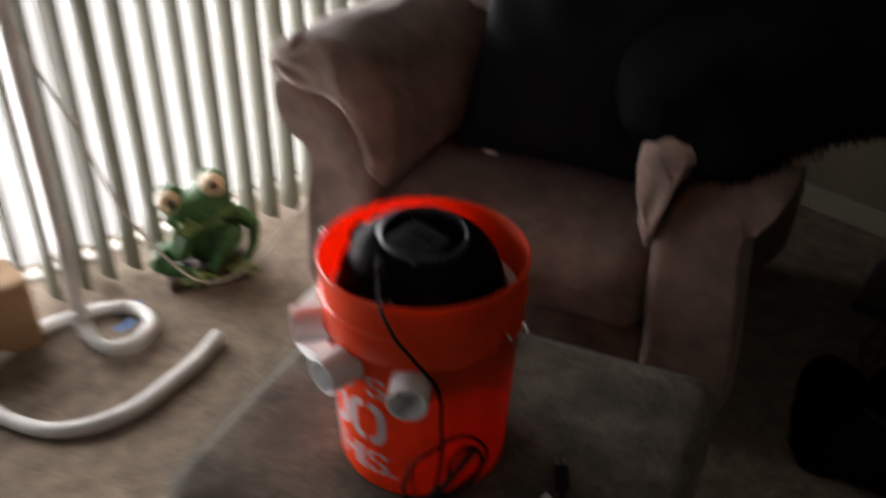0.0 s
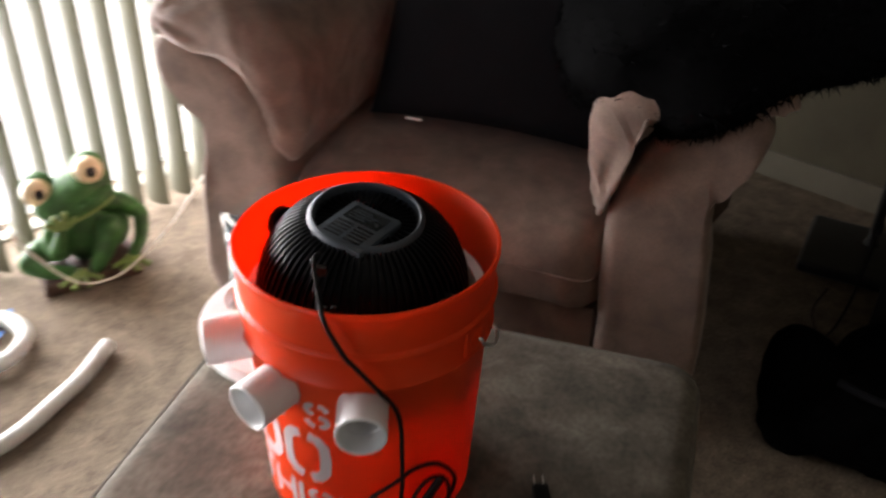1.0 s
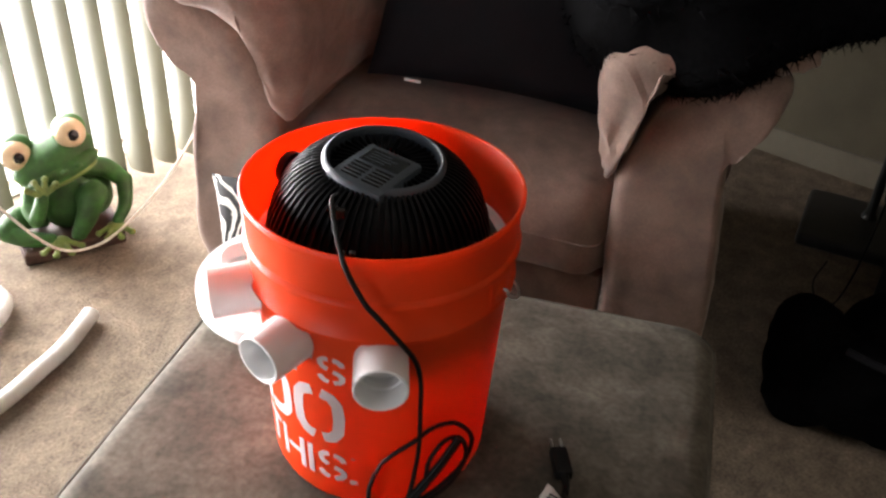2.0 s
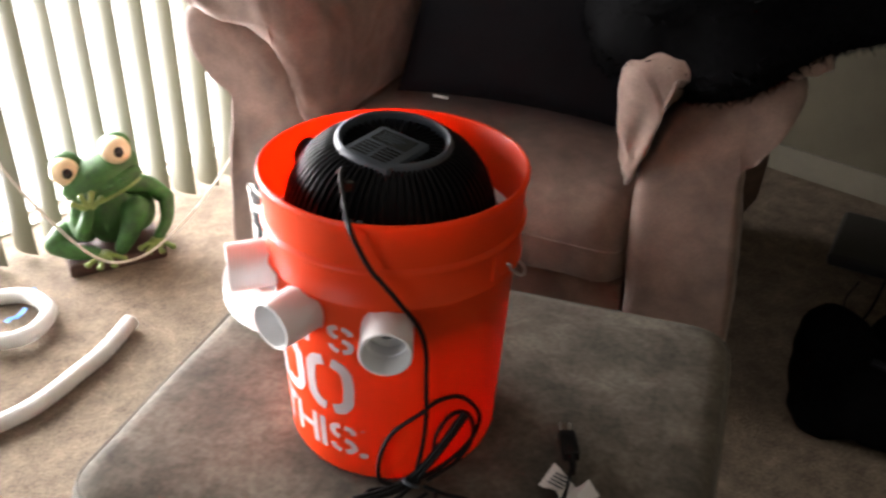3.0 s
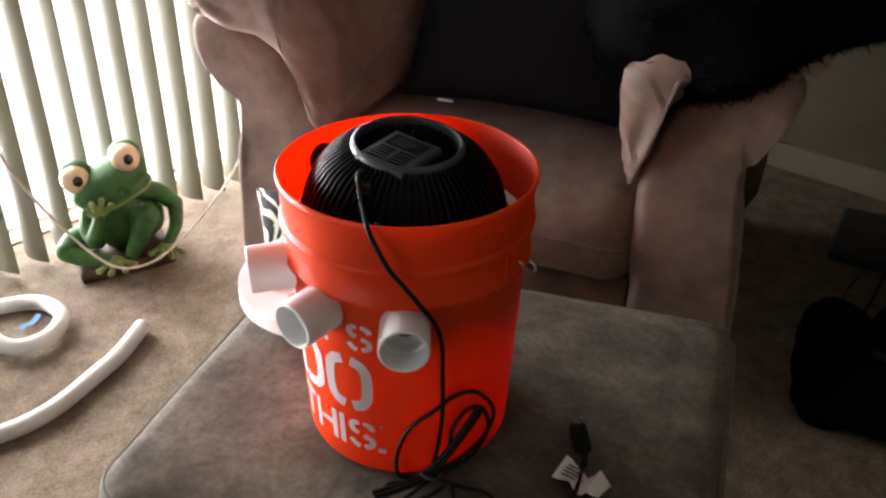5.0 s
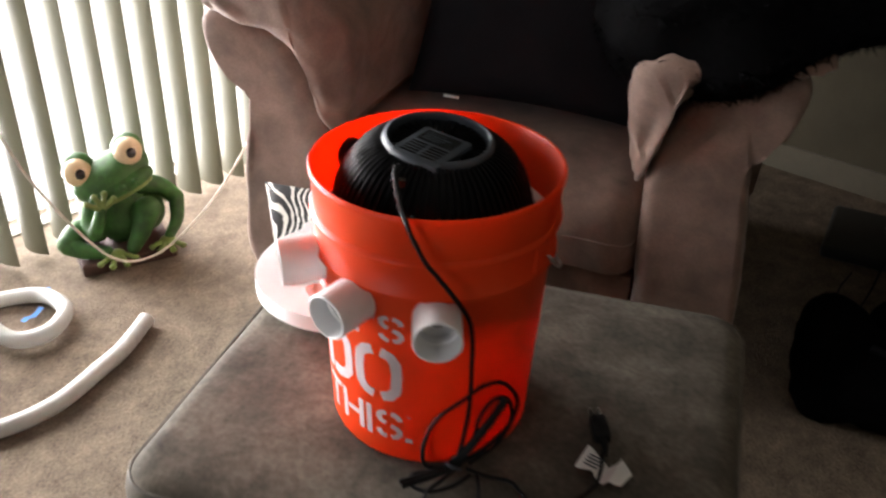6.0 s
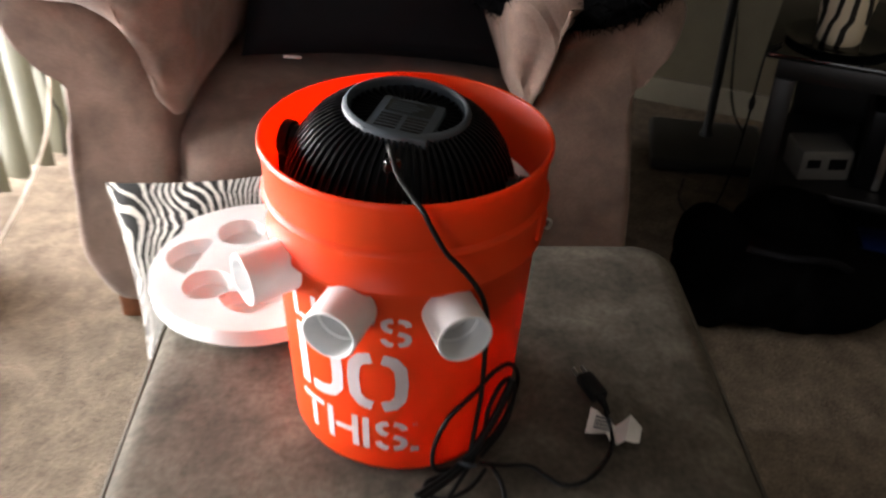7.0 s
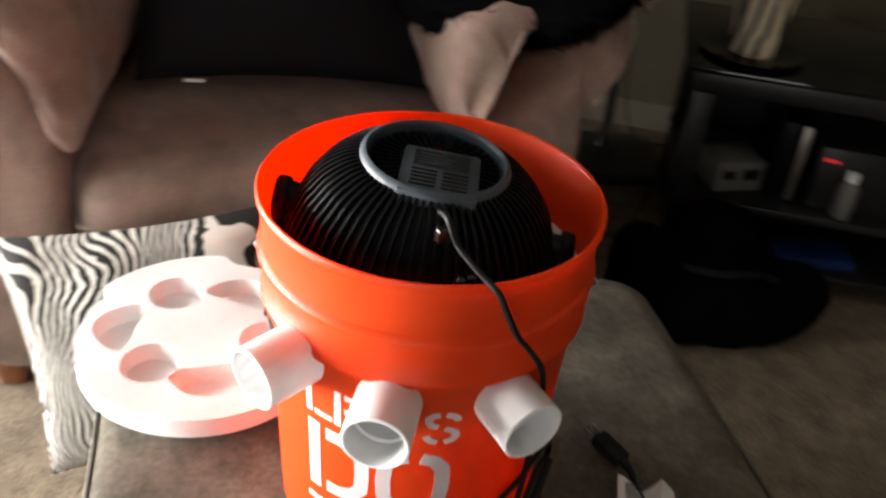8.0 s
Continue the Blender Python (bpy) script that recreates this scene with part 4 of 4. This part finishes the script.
# cord that sags in front of the frog
sag = [(-0.945, 0.66, 1.05), (-0.905, 0.70, 0.80), (-0.86, 0.745, 0.60), (-0.822, 0.782, 0.40), (-0.757, 0.847, 0.208), (-0.70, 0.903, 0.098), (-0.637, 0.966, 0.068), (-0.575, 1.029, 0.092), (-0.505, 1.099, 0.150), (-0.442, 1.162, 0.228), (-0.40, 1.205, 0.31), (-0.37, 1.235, 0.45)]
loose = thing("hanging_cord", pose(0, 0, 0), "thin off-white cord sagging from the pipe to the armchair", "cord")
part("strand", tube(sag, 0.0032, 8, 8), STRING, loose)

# cardboard box by the window
carton = thing("cardboard_box", ROOM @ pose(-0.45, 1.335, 0, 0, 0, 4), "brown cardboard box on the carpet by the blinds", "box")
part("carton_body", box(-0.20, 0.20, -0.08, 0.08, 0.0, 0.20, 0.003), CARDBOARD, carton)
part("flap", box(-0.20, 0.20, -0.08, -0.002, 0.201, 0.204, 0.001), CARDBOARD, carton)
part("flap", box(-0.20, 0.20, 0.002, 0.08, 0.201, 0.204, 0.001), CARDBOARD, carton)

# ---- dark corner ----
lamp = thing("floor_lamp", pose(1.335, 1.10, 0), "black metal floor lamp on a square base", "floor lamp")
part("base", box(-0.16, 0.16, -0.15, 0.13, 0.0, 0.035, 0.012, 3), BLACK_METAL, lamp, m=pose(-0.02, -0.03, 0, 0, 0, -32))
part("pole", lathe([(0.0, 0.03), (0.022, 0.034), (0.014, 0.05), (0.0125, 0.06), (0.0125, 0.78), (0.016, 0.785), (0.016, 0.82), (0.0125, 0.825), (0.0125, 1.5), (0, 1.5)], 16), BLACK_METAL, lamp)
part("flex", tube([(0.013, 0.0, 0.42), (0.03, 0.0, 0.34), (0.05, -0.01, 0.16), (0.10, -0.02, 0.05), (0.17, -0.03, 0.012), (0.30, -0.06, 0.008)], 0.003, 8, 6), CORD, lamp)
part("shade", lathe([(0.08, 1.45), (0.17, 1.70), (0.168, 1.70), (0.078, 1.45)], 32, closed=True), BLACK_METAL, lamp)

stand = thing("media_stand", ROOM @ pose(1.149, -0.293, 0), "black media stand with a smoked glass top and open shelves", "media stand")
W_, D_ = 0.95, 0.46
part("top", box(0.0, D_, -W_, 0.0, 0.503, 0.515, 0.003), TABLE_GLASS, stand, "smoked glass top")
part("apron", box(0.02, D_ - 0.02, -W_ + 0.03, -0.03, 0.455, 0.503, 0.003), BLACK_WOOD, stand)
for px in (0.02, D_ - 0.065):
    for py in (-0.075, -W_ + 0.03):
        part("post", box(px, px + 0.045, py, py + 0.045, 0.0, 0.455, 0.003), BLACK_WOOD, stand)
for z in (0.04, 0.185):
    part("shelf", box(0.025, D_ - 0.025, -W_ + 0.035, -0.035, z, z + 0.02, 0.002), BLACK_WOOD, stand)
part("back_panel", box(D_ - 0.018, D_ - 0.010, -W_ + 0.08, -0.08, 0.02, 0.455), BLACK_WOOD, stand)

vase_base = ROOM @ pose(1.272, -0.428, 0.5155)
tray = solo("glass_tray", lathe([(0.0, 0.0), (0.085, 0.0), (0.108, 0.012), (0.110, 0.014), (0.107, 0.0145), (0.084, 0.004), (0.0, 0.004)], 48), TABLE_GLASS, vase_base, "round dark glass tray on the media stand", "tray")
vase = thing("vase", vase_base @ pose(0, 0, 0.0045), "tall vase with brown and cream zebra stripes, on the glass tray", "vase")
part("vase_wall", lathe([(0.0, 0.0), (0.042, 0.0), (0.046, 0.006), (0.050, 0.05), (0.060, 0.12), (0.072, 0.20), (0.078, 0.27), (0.074, 0.33), (0.066, 0.36), (0.060, 0.355), (0.068, 0.27), (0.04, 0.01), (0, 0.01)], 40), ZEBRA_GLAZE, vase)

router = thing("router", ROOM @ pose(1.28, -0.455, 0.2055, 0, 0, 25), "small pale grey router with dark ports on the stand's shelf", "router")
part("case", box(-0.05, 0.05, -0.060, 0.060, 0.0, 0.075, 0.006), PALE_GREY, router)
part("port_panel", box(-0.0525, -0.0495, -0.045, -0.005, 0.030, 0.056), BLACK, router)
part("port_panel", box(-0.0525, -0.0495, 0.015, 0.045, 0.034, 0.054), BLACK, router)
con = thing("game_console", ROOM @ pose(1.33, -0.567, 0.2055), "silver-edged black game console standing on the shelf", "console")
part("case", box(-0.10, 0.10, -0.03, 0.03, 0.0, 0.19, 0.006), BLACK, con)
part("silver_edge", box(-0.104, -0.099, -0.028, -0.012, 0.005, 0.185, 0.001), WIRE, con, "bright metal edge strip")
box_set = thing("set_top_box", ROOM @ pose(1.32, -0.715, 0.2055), "black set-top box with a red lit display on the shelf", "set-top box")
part("case", box(-0.10, 0.10, -0.09, 0.09, 0.0, 0.15, 0.005), BLACK_METAL, box_set)
for k in range(3):
    part("display_digit", box(-0.1025, -0.0995, 0.072 - 0.011 * k, 0.079 - 0.011 * k, 0.118, 0.124), LED, box_set, "small red lit digit")
bottle = thing("bottle", ROOM @ pose(1.205, -0.700, 0.2055), "small white plastic bottle on the stand's shelf", "bottle")
part("flask", lathe([(0.0, 0.0), (0.020, 0.0), (0.022, 0.003), (0.022, 0.070), (0.012, 0.085), (0.011, 0.090), (0.0, 0.090)], 24), PALE_GREY, bottle)
part("cap", lathe([(0.0, 0.088), (0.0125, 0.088), (0.0125, 0.106), (0.011, 0.108), (0.0, 0.108)], 20), PVC, bottle)
lead = thing("stand_lead", ROOM @ pose(0, 0, 0), "thin black cable hanging from the media stand to the carpet", "cable")
part("strand", tube([(1.20, -0.32, 0.52), (1.150, -0.300, 0.519), (1.142, -0.294, 0.49), (1.142, -0.290, 0.36), (1.150, -0.282, 0.24), (1.175, -0.262, 0.12), (1.25, -0.22, 0.02), (1.36, -0.16, 0.005), (1.48, -0.15, 0.005)], 0.0025, 8, 8), CORD, lead)
part("switch", ball((1.142, -0.291, 0.40), 0.009, 0.007, 0.018, u=12, v=8), CORD, lead)
blue = solo("blue_case", box(-0.05, 0.05, -0.09, 0.09, 0.0, 0.025, 0.003), DEEP_BLUE, ROOM @ pose(1.25, -0.68, 0.0605, 0, 0, 10), "flat blue plastic case on the lower shelf", "case")

bag = bmesh.new()
bmesh.ops.create_icosphere(bag, subdivisions=5, radius=1.0)
LUMPS = (((0.0, 0.02, 0.135), (0.075, 0.075, 0.135)), ((0.15, -0.03, 0.095), (0.17, 0.105, 0.11)), ((0.27, -0.08, 0.075), (0.16, 0.095, 0.085)), ((0.20, 0.06, 0.12), (0.13, 0.10, 0.135)), ((0.02, 0.0, 0.05), (0.09, 0.075, 0.06)))
mid = Vector((0.12, 0.0, 0.09))
for v in bag.verts:
    d = v.co.normalized()
    best = 0.05
    for c, r in LUMPS:
        o = Vector(((mid[i] - c[i]) / r[i] for i in range(3)))
        w = Vector((d[i] / r[i] for i in range(3)))
        disc = o.dot(w) ** 2 - w.dot(w) * (o.dot(o) - 1)
        if disc > 0:
            best = max(best, (-o.dot(w) + math.sqrt(disc)) / w.dot(w))
    v.co = mid + d * best
bmesh.ops.smooth_vert(bag, verts=bag.verts[:], factor=0.5, use_axis_x=True, use_axis_y=True, use_axis_z=True)
bmesh.ops.smooth_vert(bag, verts=bag.verts[:], factor=0.5, use_axis_x=True, use_axis_y=True, use_axis_z=True)
ruffle(ruffle(bag, 0.018, 9, 3), 0.006, 30, 2)
for v in bag.verts:
    v.co.z = max(v.co.z, 0.0)
heap = thing("cloth_bag", pose(0.845, 0.43, 0, 0, 0, -8), "slumped black cloth bag on the carpet", "bag")
part("sack", bag, FUR, heap)
part("strap", tube([(0.05, -0.04, 0.19), (0.10, -0.10, 0.20), (0.19, -0.12, 0.19), (0.27, -0.10, 0.14)], 0.008, 8, 6), SATIN, heap)
